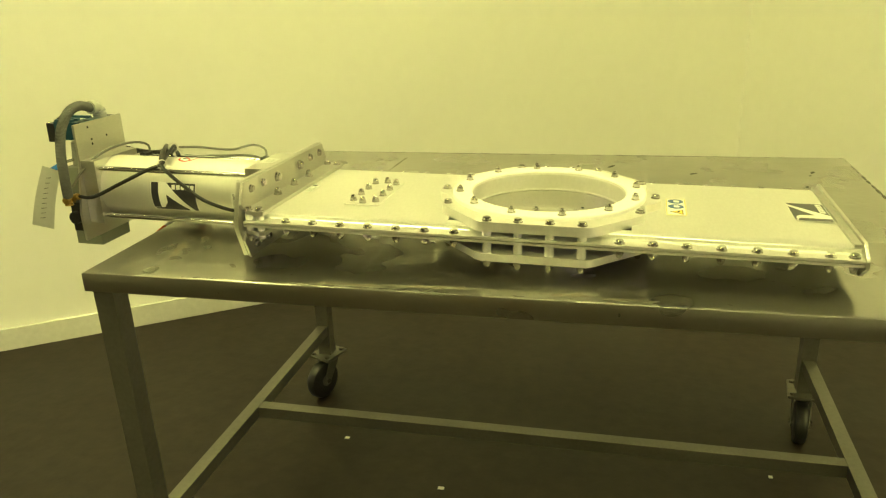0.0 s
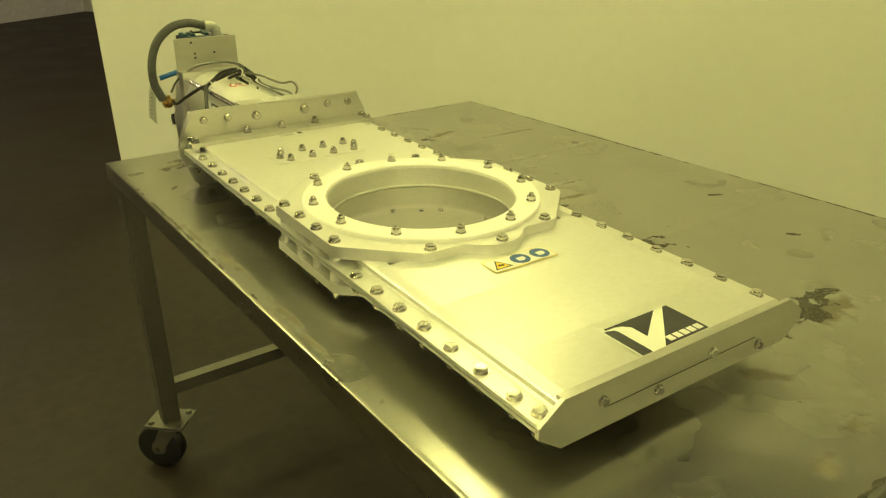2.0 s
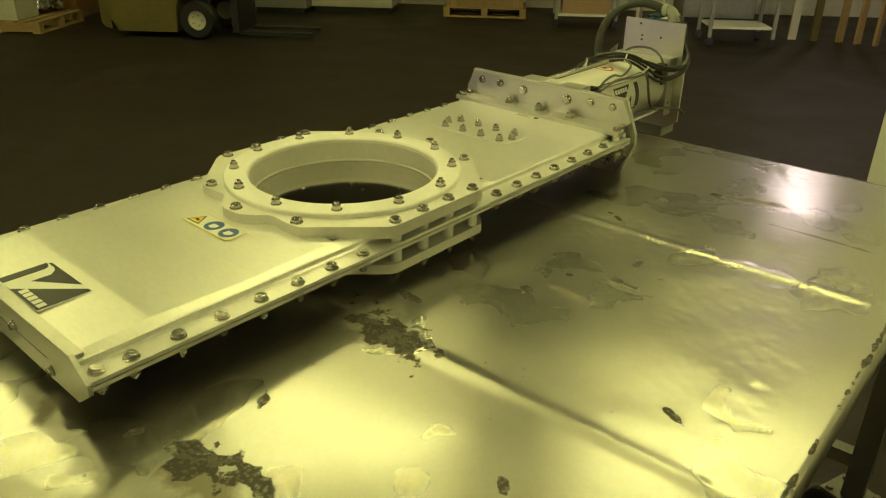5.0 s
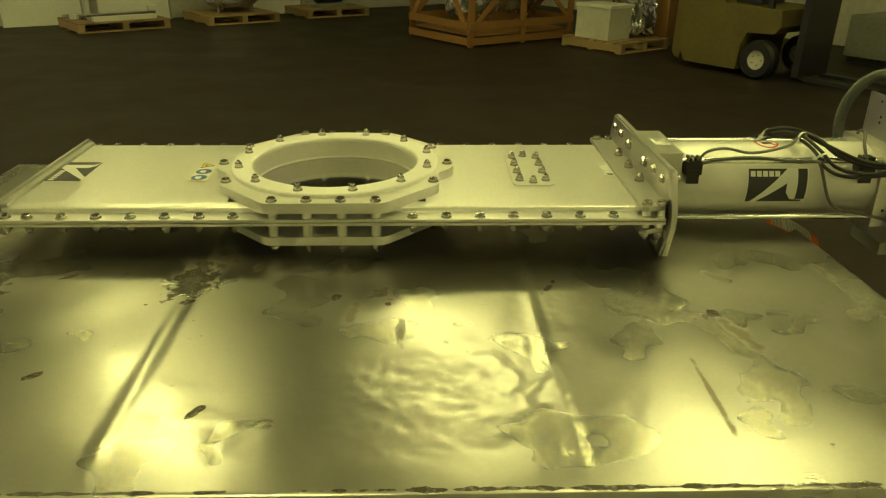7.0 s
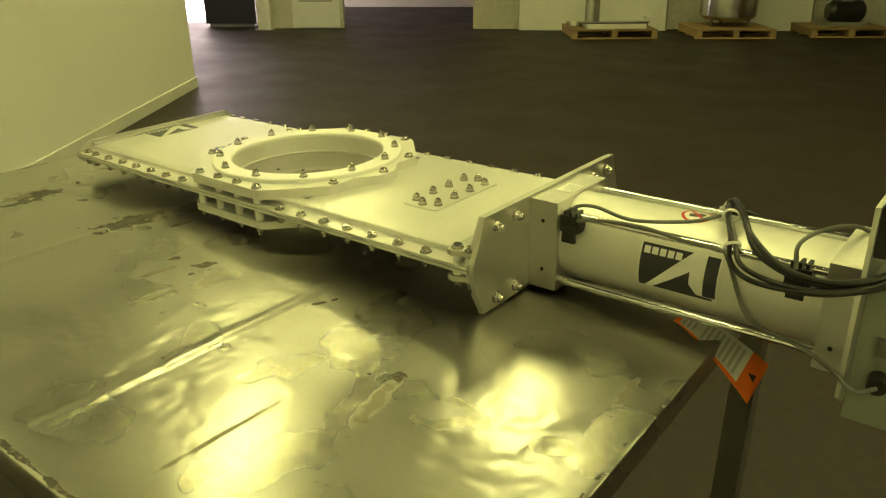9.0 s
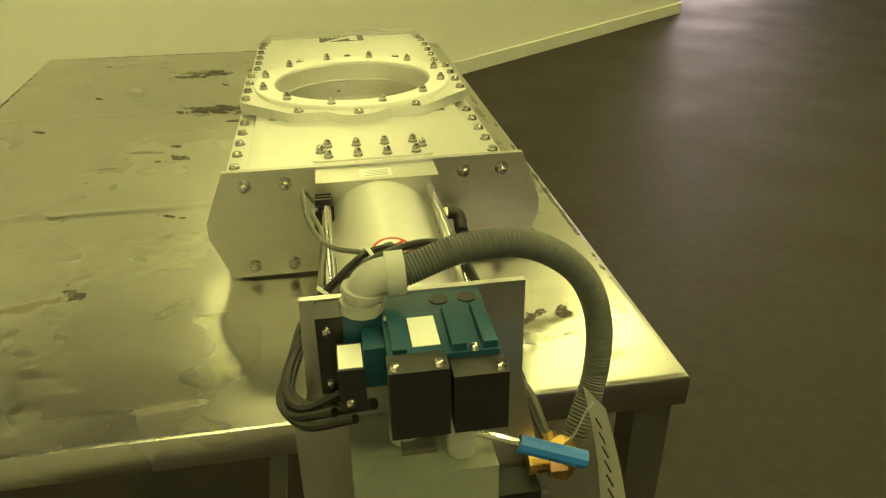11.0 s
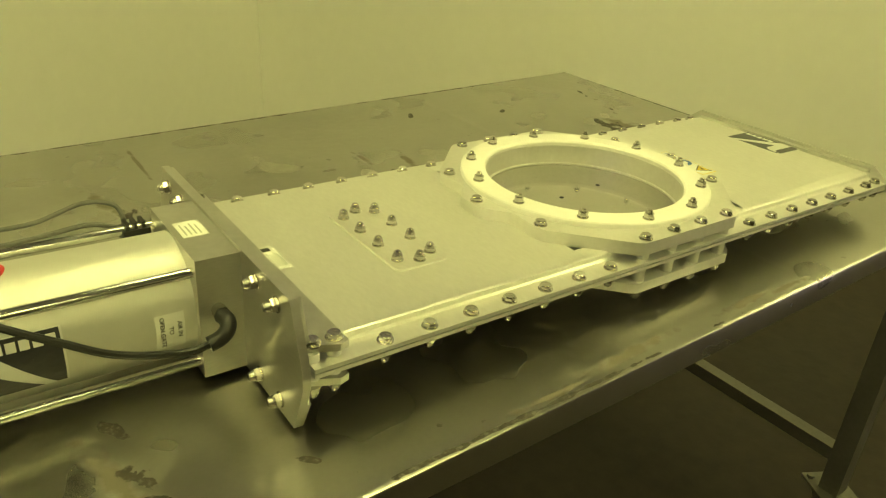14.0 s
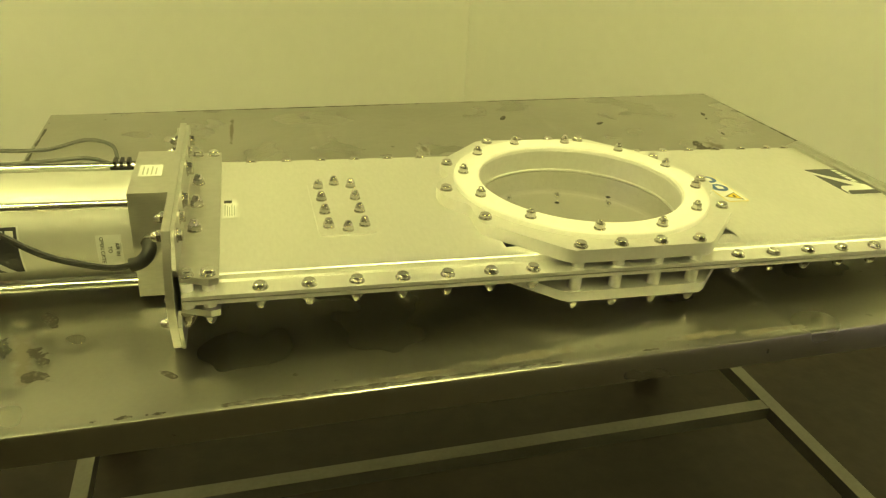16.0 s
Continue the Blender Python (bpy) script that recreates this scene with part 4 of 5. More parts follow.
# conduit elbow and corrugated conduit
elbow = part("conduit_elbow", tube(spline([(-1.198, 0.048, 0.1222), (-1.198, 0.047, 0.135), (-1.198, 0.042, 0.145), (-1.198, 0.033, 0.150), (-1.198, 0.022, 0.151)], 5), 0.0135, 16), GREY_FITTING, gate, "light grey plastic conduit elbow")
for p0, p1 in (((-1.198, 0.048, 0.1223), (-1.198, 0.0475, 0.131)), ((-1.198, 0.028, 0.1505), (-1.198, 0.014, 0.151)), ((-1.198, 0.0465, 0.1365), (-1.198, 0.0455, 0.1405))):
    part("nut", tube([p0, p1], 0.0172, 12), GREY_FITTING, elbow)
path = spline([(-1.198, 0.016, 0.151), (-1.190, -0.034, 0.163), (-1.179, -0.088, 0.155), (-1.169, -0.134, 0.120), (-1.161, -0.158, 0.068), (-1.162, -0.160, 0.008), (-1.182, -0.138, -0.045)], 36)
part("corrugated_conduit", tube(path, 0.0116, 14, None, 0.05, 2), GREY_CONDUIT, gate, "dark grey corrugated conduit")

# control box
cbox = part("control_box", slab(-1.258, -1.1795, -0.048, 0.066, -0.205, 0.004), BOX_GREY, gate, "grey-green enamelled control box", bevel=0.005)
part("gland", tube([(-1.215, 0.066, -0.128), (-1.217, 0.090, -0.130)], 0.013, 14), BLACK_PLASTIC, cbox, "black cable gland")
bm = slab(-1.222, -1.204, 0.0662, 0.074, -0.092, -0.066)
latch = part("latch", bm, STEEL_FRAME, cbox, bevel=0.001)
part("bracket", slab(-1.235, -1.205, -0.002, 0.026, 0.0042, 0.010), STEEL_FRAME, cbox, bevel=0.001)
part("nipple", tube([(-1.212, 0.020, 0.0042), (-1.212, 0.020, 0.030), (-1.212, 0.020, 0.067)], 0.0135, 14), GREY_FITTING, cbox, "grey plastic fitting")
part("ball_valve", tube([(-1.235, -0.022, 0.0042), (-1.235, -0.022, 0.024), (-1.232, -0.022, 0.046), (-1.230, -0.022, 0.067)], 0.012, 12), GREY_FITTING, cbox)
lever = part("valve_lever", tube(spline([(-1.236, -0.030, 0.022), (-1.244, -0.050, 0.020), (-1.252, -0.078, 0.012)], 5), 0.0035, 8), ZINC, cbox, "small lever with blue sleeve")
part("lever_sleeve", tube([(-1.249, -0.066, 0.0155), (-1.252, -0.078, 0.012), (-1.259, -0.112, 0.002), (-1.260, -0.118, 0.0)], 0.0075, 10), BLUE, lever, "blue vinyl sleeve")

# filter block and brass fittings on the flank of the bracket
blk = part("exhaust_block", slab(-1.215, -1.182, -0.098, -0.050, -0.150, -0.074), BLACK_PLASTIC, gate, "dark plastic exhaust block", bevel=0.004)
part("outlet", lathe([(0.0, -0.112), (0.016, -0.112), (0.016, -0.097), (0.0, -0.097)], 18, axis="y"), BLACK_PLASTIC, blk, m=pose(-1.198, 0, -0.112))
bra = part("brass_fitting", tube([(-1.196, -0.090, -0.060), (-1.196, -0.135, -0.060)], 0.009, 10), BRASS, gate, "brass tee fitting")
part("hex", prism(hexagon(0.013), -0.124, -0.108, None, "y"), BRASS, bra, m=pose(-1.196, 0, -0.060))
part("port", tube([(-1.196, -0.116, -0.060), (-1.170, -0.116, -0.052)], 0.008, 10), BRASS, bra)
part("tee", prism(hexagon(0.0115), -0.074, -0.040, None, "z"), BRASS, bra, m=pose(-1.196, -0.122, 0))


# hoses and cables
def hose(pts, r, mat, lab, name="hose", steps=8):
    return part(name, tube(spline(pts, steps), r, 8), mat, gate, lab)


hose([(-0.712, -0.119, -0.060), (-0.745, -0.120, -0.061), (-0.813, -0.117, -0.042), (-0.864, -0.108, -0.015), (-0.905, -0.095, 0.006), (-0.945, -0.076, 0.028), (-0.972, -0.030, 0.047), (-0.995, 0.020, 0.050), (-1.020, 0.064, 0.040), (-1.075, 0.104, 0.020), (-1.14, 0.118, 0.018), (-1.20, 0.100, 0.035), (-1.216, 0.055, 0.064)], 0.0047, BLACK_RUBBER, "black rubber air hose")
hose([(-1.176, -0.112, -0.052), (-1.13, -0.112, -0.052), (-1.06, -0.102, -0.020), (-0.985, -0.084, 0.016), (-0.945, -0.070, 0.033), (-0.966, -0.026, 0.056), (-1.000, 0.036, 0.054), (-1.036, 0.084, 0.026), (-1.09, 0.108, 0.012), (-1.15, 0.114, 0.014), (-1.21, 0.085, 0.040), (-1.240, 0.045, 0.064)], 0.0047, BLACK_RUBBER, "black rubber air hose")
hose([(-0.960, -0.010, 0.040), (-0.975, 0.030, 0.045), (-0.992, 0.066, 0.030), (-1.004, 0.094, 0.006), (-1.035, 0.110, -0.008), (-1.09, 0.120, -0.006), (-1.15, 0.124, 0.006), (-1.215, 0.100, 0.030), (-1.25, 0.06, 0.060)], 0.0038, BLACK_RUBBER, "looped black cable", "cable")
hose([(-0.950, -0.050, 0.040), (-0.972, 0.024, 0.056), (-1.000, 0.072, 0.034), (-1.020, 0.102, 0.010), (-1.06, 0.114, 0.000), (-1.12, 0.120, 0.002), (-1.19, 0.112, 0.022), (-1.235, 0.075, 0.056)], 0.0038, BLACK_RUBBER, "looped black cable", "cable")
hose([(-0.752, 0.088, 0.012), (-0.79, 0.092, 0.022), (-0.857, 0.080, 0.022), (-0.939, 0.084, 0.016), (-0.985, 0.086, 0.016), (-1.000, 0.088, 0.004), (-1.030, 0.088, -0.066), (-1.06, 0.087, -0.090), (-1.11, 0.088, -0.100), (-1.160, 0.112, -0.108), (-1.195, 0.120, -0.128), (-1.217, 0.092, -0.130)], 0.0034, GREY_CABLE, "grey sensor cable", "cable")
hose([(-0.745, 0.090, 0.020), (-0.754, 0.100, 0.040), (-0.790, 0.102, 0.048), (-0.850, 0.094, 0.036), (-0.930, 0.072, 0.044), (-0.965, 0.036, 0.050)], 0.0030, GREY_CABLE, "grey sensor cable", "cable")
hose([(-1.092, 0.090, 0.014), (-1.088, 0.074, 0.046), (-1.110, 0.030, 0.058), (-1.140, -0.040, 0.046), (-1.165, -0.090, 0.010), (-1.190, -0.108, -0.030)], 0.0032, GREY_CABLE, "grey sensor cable", "cable")


def cable_tie(x, y, z, rx, rz):
    bm = lathe([(0.0105, -0.002), (0.0125, -0.002), (0.0125, 0.002), (0.0105, 0.002)], 16, closed=True)
    box(bm, 0.010, 0.018, -0.003, 0.003, -0.003, 0.003)
    box(bm, 0.016, 0.026, -0.0012, 0.0012, -0.0006, 0.0006)
    part("cable_tie", bm, NYLON, gate, "white nylon cable tie", m=pose(x, y, z, rx, 20, rz))


cable_tie(-0.946, -0.072, 0.030, 70, 30)
cable_tie(-0.978, 0.030, 0.050, 80, 20)
cable_tie(-1.000, 0.078, 0.024, 40, 10)

# orange and white warning card hanging under the barrel
bm = bmesh.new()
n = 34
strip = []
for k in range(n + 1):
    t = k / n
    x = -0.925 - 0.135 * t
    z = -0.124 - 0.078 * t ** 1.6
    w = 0.034
    strip.append([bm.verts.new((x - 0.10 * w * s, 0.056 - w * s * (0.35 + 0.65 * t) + 0.004 * math.sin(3 * t), z + 0.55 * w * s * (0.3 + 0.7 * t))) for s in (-1, -0.78, -0.66, 0.80, 1)])
for k, (a, b) in enumerate(zip(strip, strip[1:])):
    for i in range(4):
        f = bm.faces.new((a[i], b[i], b[i + 1], a[i + 1]))
        field = 2 <= k <= n - 7 and i > 0
        f.material_index = 0 if not field else 2 if i == 2 and k % 2 and k % 9 else 1
bmesh.ops.solidify(bm, geom=bm.faces[:], thickness=0.0006)
card = part("warning_card", bm, ORANGE, gate, "orange warning card with white printed field, curled")
card.data.materials.append(PAPER)
card.data.materials.append(GREY_FITTING)
mid = [Vector((-0.925 - 0.135 * t, 0.056 + 0.004 * math.sin(3 * t), -0.124 - 0.078 * t ** 1.6)) for t in (0.87, 0.95)]
side = Vector((0.1, 1.0, -0.5)).normalized()
for off in (0.0012, -0.0014):
    up = side.cross(mid[1] - mid[0]).normalized() * off
    bm = bmesh.new()
    bm.faces.new([bm.verts.new(q + up) for q in (mid[0], mid[1] + side * 0.007, mid[1] - side * 0.007)])
    bmesh.ops.solidify(bm, geom=bm.faces[:], thickness=0.0003)
    part("triangle", bm, INK, card, smooth=False)

# paper tag with handwriting on a loop of string
bm = bmesh.new()
ptag = [(-1.190, -0.138, 0.018), (-1.239, -0.140, 0.031), (-1.290, -0.157, -0.120), (-1.231, -0.151, -0.131)]
g = []
for i in range(7):
    t = i / 6
    a = Vector(ptag[0]).lerp(Vector(ptag[3]), t)
    b = Vector(ptag[1]).lerp(Vector(ptag[2]), t)
    bow = Vector((0, -0.006, 0)) * math.sin(math.pi * t)
    g.append([bm.verts.new(a.lerp(b, s / 4) + bow) for s in range(5)])
for a, b in zip(g, g[1:]):
    for i in range(4):
        bm.faces.new((a[i], b[i], b[i + 1], a[i + 1]))
bmesh.ops.solidify(bm, geom=bm.faces[:], thickness=0.0005)
tag = part("paper_tag", bm, PAPER, gate, "white paper tag with handwriting on a string")
A, B, C, D = (Vector(q) for q in ptag)
for k in range(9):
    t = 0.14 + 0.085 * k
    c0 = A.lerp(D, t).lerp(B.lerp(C, t), 0.40) + Vector((0, -0.006, 0)) * math.sin(math.pi * t)
    c1 = A.lerp(D, t + 0.028).lerp(B.lerp(C, t + 0.028), 0.62) + Vector((0, -0.006, 0)) * math.sin(math.pi * t)
    for off in (0.0016, -0.0016):
        nrm = (B - A).cross(D - A).normalized() * off
        part("pen_stroke", tube([c0 + nrm, c1 + nrm], 0.0007, 5), INK, tag)
part("string", tube(spline([(-1.214, -0.139, 0.018), (-1.212, -0.134, 0.006), (-1.204, -0.128, -0.025), (-1.196, -0.122, -0.042)], 6), 0.0009, 6), PAPER, tag)

# ---- dried stains on the table top ----
rng = random.Random(4)


def stain(x, y, length, width, turn, n, name="stain"):
    """Ragged dark flakes of dried dirt strewn along a stroke."""
    bm = bmesh.new()
    ca, sa = math.cos(math.radians(turn)), math.sin(math.radians(turn))
    for _ in range(int(2.4 * n)):
        u, v = rng.uniform(-0.5, 0.5) * length, rng.gauss(0, 0.28) * width
        r = rng.uniform(0.06, 0.26) * width * (1.1 - abs(2 * u / length) * 0.6)
        k = 11
        st, an = rng.uniform(1.2, 2.8), rng.gauss(0, 0.5)
        pts = []
        for i in range(k):
            a = 2 * math.pi * i / k
            q = r * rng.uniform(0.45, 1.15)
            px, py = q * st * math.cos(a), q * math.sin(a) / st ** 0.5
            px, py = px * math.cos(an) - py * math.sin(an) + u, px * math.sin(an) + py * math.cos(an) + v
            pts.append((px * ca - py * sa, px * sa + py * ca))
        vs = [bm.verts.new((x + px, y + py, TOP + sag(x + px, y + py) + 0.0006 + rng.uniform(0, 0.0002))) for px, py in pts]
        bm.faces.new(vs)
    return tagged(part(name, bm, STAIN, table, "dark dried stain", smooth=False), kind="stuff")


for args in ((0.30, 0.05, 0.12, 0.045, 75, 12), (0.64, 0.09, 0.08, 0.03, 100, 9), (-0.57, 0.195, 0.03, 0.014, 60, 4), (-0.75, -0.46, 0.035, 0.012, -60, 5)):
    stain(*args)

# ---- far side of the hall ----
pallet_me = {}


def pallet(x, y, turn, lx=1.2, ly=1.0, label="raw wooden pallet on the floor", mat=WOOD):
    p = thing("pallet", ROOM @ pose(x, y, 0, 0, 0, turn), label, "pallet", "pallets")
    key = (lx, ly, mat.name)
    if key not in pallet_me:
        pallet_me[key] = (finish(slab(-lx / 2, lx / 2, -0.048, 0.048, 0.122, 0.142), mat, "deck_board", 0.002),
                          finish(slab(-0.045, 0.045, -ly / 2, ly / 2, 0.0205, 0.1215), mat, "stringer", 0.002),
                          finish(slab(-lx / 2, lx / 2, -0.048, 0.048, 0.0, 0.020), mat, "bottom_board", 0.002))
    deck, strg, bot = pallet_me[key]
    for k in range(7):
        part_of("deck_board", deck, p, pose(0, -ly / 2 + 0.05 + (ly - 0.1) * k / 6, 0))
    for k in (-1, 0, 1):
        part_of("stringer", strg, p, pose(k * (lx / 2 - 0.05), 0, 0))
        part_of("bottom_board", bot, p, pose(0, k * (ly / 2 - 0.05), 0))
    return p


pallet(-5.2, -13.25, 4, 1.35, 0.9)
pallet(-7.1, -13.35, 2, 1.25, 1.0)
pallet(-8.95, -13.45, 0, 1.25, 0.9)
pallet(-10.68, -8.20, 3, 1.1, 1.05, "raw wooden pallet under a wrapped machine")
pallet(-13.05, -2.43, 90, 1.2, 0.75, "raw wooden pallet under a wooden box")

# lengths of steel stock on the first pallet
stock = thing("steel_stock", ROOM @ pose(-5.2, -13.25, 0.142, 0, 0, 6), "pale steel channels and plates stacked on a pallet", "steel stock")
for k in range(5):
    part("bar", slab(-0.75 + 0.06 * k, 0.62 - 0.05 * k, -0.36 + 0.15 * k, -0.25 + 0.15 * k, 0.0005, 0.05 + 0.012 * (k % 3)), (STAINLESS, TRIM_PAINT, STAINLESS)[k % 3], stock, bevel=0.003)
part("bar", slab(-0.9, -0.75, -0.6, -0.45, -0.12, 0.10), TRIM_PAINT, stock, bevel=0.01)

# stainless tank on its pallet
tank = thing("steel_tank", ROOM @ pose(-7.1, -13.35, 0.142), "upright stainless steel tank on a pallet", "tank")
part("shell", lathe([(0.0, 0.10), (0.36, 0.11), (0.44, 0.17), (0.44, 1.5), (0.36, 1.62), (0.0, 1.68)], 40), STAINLESS, tank, "polished cylindrical shell")
for k in range(3):
    a = 2.1 * k + 0.5
    part("leg", tube([(0.33 * math.cos(a), 0.33 * math.sin(a), 0.0005), (0.33 * math.cos(a), 0.33 * math.sin(a), 0.14)], 0.025, 10), STAINLESS, tank)

# dark pump on the third pallet
pump = thing("pump_motor", ROOM @ pose(-8.95, -13.45, 0.142), "dark pump motor on a pallet", "motor")
part("motor", lathe([(0.0, -0.30), (0.14, -0.30), (0.17, -0.26), (0.17, 0.18), (0.12, 0.25), (0.0, 0.25)], 24, axis="x"), BLACK_PLASTIC, pump, m=pose(0, 0, 0.22))
part("base", slab(-0.35, 0.35, -0.16, 0.16, 0.0005, 0.06), MACHINE_GREY, pump, bevel=0.006)
part("terminal_box", slab(-0.10, 0.08, -0.07, 0.07, 0.37, 0.48), MACHINE_GREY, pump, bevel=0.006)
for nm, x, h in (("panel", -4.35, 1.9), ("panel", -5.7, 2.1), ("panel", -8.1, 2.0)):
    pn = thing("leaning_panel", ROOM @ pose(x, FAR + 0.22, 0, 6, 0, 0), "pale cream panel leaning on the far wall", "panel", "leaning panels")
    part("sheet", slab(-0.55, 0.55, -0.02, 0.02, 0.002, h), TRIM_PAINT, pn, bevel=0.003)
    part("edge_strip", slab(-0.58, -0.551, -0.025, 0.025, 0.002, h), MACHINE_GREY, pn, bevel=0.002)
pipe = thing("wall_pipe", ROOM @ pose(-5.0, FAR + 0.10, 0), "pale vertical pipe on the far wall", "pipe")
part("pipe", tube([(0, 0, 0.0), (0, 0, 4.6)], 0.06, 14), TRIM_PAINT, pipe)
for z in (0.8, 2.4):
    part("clip", slab(-0.075, 0.075, -0.0995, 0.02, z, z + 0.04), MACHINE_GREY, pipe)
# door leaf and post beside the passage
dl = thing("door_leaf", ROOM @ pose(-0.30, FAR + 0.03, 0), "cream painted steel door leaf with a scuffed foot", "door")
part("leaf", slab(-0.42, 0.40, -0.028, 0.022, 0.02, 2.15), TRIM_PAINT, dl, bevel=0.003)
part("rail", slab(-0.30, 0.28, 0.0225, 0.030, 0.45, 0.47), MACHINE_GREY, dl)
part("handle", tube([(-0.34, 0.022, 1.0), (-0.34, 0.07, 1.0), (-0.26, 0.07, 1.0)], 0.01, 8), ZINC, dl)
post = thing("steel_post", ROOM @ pose(0.55, FAR + 0.16, 0), "cream painted square steel post with a base plate", "post")
part("shaft", slab(-0.11, 0.11, -0.11, 0.11, 0.012, HEIGHT - 0.002), TRIM_PAINT, post, bevel=0.006)
part("base_plate", slab(-0.15, 0.15, -0.15, 0.15, 0.0, 0.0118), MACHINE_GREY, post, bevel=0.002)
# dark machine standing in the bright doorway
mach = thing("dark_machine", ROOM @ pose(1.25, FAR - 0.45, 0), "dark machine silhouetted against the bright doorway", "machine")
part("cabinet", slab(-0.45, 0.45, -0.3, 0.3, 0.06, 1.7), BLACK_PLASTIC, mach, bevel=0.02)
part("foot", slab(-0.40, 0.40, -0.25, 0.25, 0.0, 0.0598), MACHINE_GREY, mach)

# open wooden crate with a wrapped machine inside
crate = thing("wooden_crate", ROOM @ pose(-9.72, -9.81, 0), "large open wooden crate with diagonal braces", "crate")
CXH, CYH = 0.97, 0.685


def plank(x0, x1, y0, y1, z0, z1):
    part("plank", slab(x0, x1, y0, y1, z0, z1), WOOD_ORANGE, crate, bevel=0.003)


for sx in (-1, 0, 1):
    for sy in (-1, 1):
        plank(sx * CXH - 0.045, sx * CXH + 0.045, sy * CYH - 0.02, sy * CYH + 0.02, 0.0, 1.9)
for sy in (-1, 1):
    for z in (0.03, 0.24, 1.05, 1.80):
        plank(-CXH - 0.046, CXH + 0.046, sy * (CYH + 0.0315) - 0.011, sy * (CYH + 0.0315) + 0.011, z, z + 0.10)
for sx in (-1, 1):
    for z in (0.03, 0.24, 1.05, 1.80):
        plank(sx * (CXH + 0.057) - 0.011, sx * (CXH + 0.057) + 0.011, -CYH, CYH, z, z + 0.10)
plank(-CXH + 0.046, CXH - 0.046, -CYH + 0.021, CYH - 0.021, 0.14, 0.165)
for a, b in ((-0.92, -0.05), (0.92, 0.05)):
    for sy in (-1, 1):
        part("brace", prism([(a, 0.345), (a + (0.10 if a < 0 else -0.10), 0.345), (b, 1.045), (b - (0.10 if a < 0 else -0.10), 1.045)], sy * CYH + sy * 0.021 - 0.0 if sy > 0 else -CYH - 0.043, sy * CYH + 0.043 if sy > 0 else -CYH - 0.021, None, "y"), WOOD_ORANGE, crate, "diagonal brace")
    part("brace", prism([(a * 0.68, 0.345), (a * 0.68 + (0.1 if a < 0 else -0.1), 0.345), (b * 0.68, 1.045), (b * 0.68 - (0.1 if a < 0 else -0.1), 1.045)], CXH + 0.0465, CXH + 0.068, None, "x"), WOOD_ORANGE, crate, "diagonal brace")


def lumpy(sx, sy, sz, seed, amp):
    bm = bmesh.new()
    bmesh.ops.create_icosphere(bm, subdivisions=4, radius=1.0)
    for v in bm.verts:
        c = v.co
        e = 0.55
        q = Vector([math.copysign(abs(k) ** e, k) for k in c])
        q *= 1 + amp * noise.noise(c * 2.6 + Vector((seed, 0, 0))) + 0.4 * amp * noise.noise(c * 7 + Vector((0, seed, 0)))
        v.co = (q.x * sx, q.y * sy, q.z * sz)
    low = min(v.co.z for v in bm.verts)
    for v in bm.verts:
        v.co.z = max(v.co.z - low, 0.0)
    return bm


wrap1 = part("wrapped_machine", lumpy(0.75, 0.45, 0.55, 2.0, 0.12), FOIL, None, m=ROOM @ pose(-9.72, -9.81, 0.166))
tagged(wrap1, "machine wrapped in crumpled clear plastic inside a crate", "wrapped machine")
ctn = thing("grey_cabinet", ROOM @ pose(-10.45, -8.25, 0.1425, 0, 0, 3), "grey-white steel cabinet on a pallet", "cabinet")
part("body", slab(-0.22, 0.26, -0.28, 0.30, 0.0, 0.42), DIRTY_WALL, ctn, bevel=0.008)
part("lid", slab(-0.24, 0.28, -0.30, 0.32, 0.4205, 0.46), TRIM_PAINT, ctn, bevel=0.006)
wrap2 = part("foil_parcel", lumpy(0.22, 0.30, 0.30, 5.0, 0.30), FOIL, None, m=ROOM @ pose(-10.95, -8.15, 0.1425))
tagged(wrap2, "parcel wrapped in crumpled silver foil on a pallet", "parcel")
woodbox = part("plywood_box", slab(-0.45, 0.45, -0.5, 0.5, 0.0, 1.3), WOOD_ORANGE, None, bevel=0.006, m=ROOM @ pose(-11.75, -8.35, 0.1, 0, 0, 4))
tagged(woodbox, "tall orange plywood box on bearers", "box")
for k in (-0.4, 0.4):
    part("bearer", slab(-0.45, 0.45, k - 0.05, k + 0.05, -0.1, -0.0005), WOOD, woodbox)

# fork truck
truck = thing("fork_truck", ROOM @ pose(-10.68, -6.20, 0, 0, 0, 90), "worn yellow fork truck with black tyres", "fork truck")
part("body", prism([(-0.48, 0.07), (0.24, 0.07), (0.26, 0.36), (0.32, 0.50), (0.66, 0.52), (0.72, 0.60), (0.70, 0.78), (-0.02, 0.80), (-0.16, 1.08), (-0.50, 1.10), (-0.57, 0.9), (-0.57, 0.22)], -0.48, 0.48, None, "y"), TRUCK_YELLOW, truck, "scraped yellow body", bevel=0.04)
part("counterweight", prism([(-0.70, 0.16), (-0.66, 0.10), (-0.575, 0.08), (-0.575, 0.85), (-0.66, 0.84), (-0.70, 0.76)], -0.44, 0.44, None, "y"), TRUCK_YELLOW, truck, "rounded cast counterweight", bevel=0.03)
part("mast", slab(0.86, 0.94, -0.33, 0.33, 0.06, 2.2), BLACK_PLASTIC, truck, bevel=0.008)
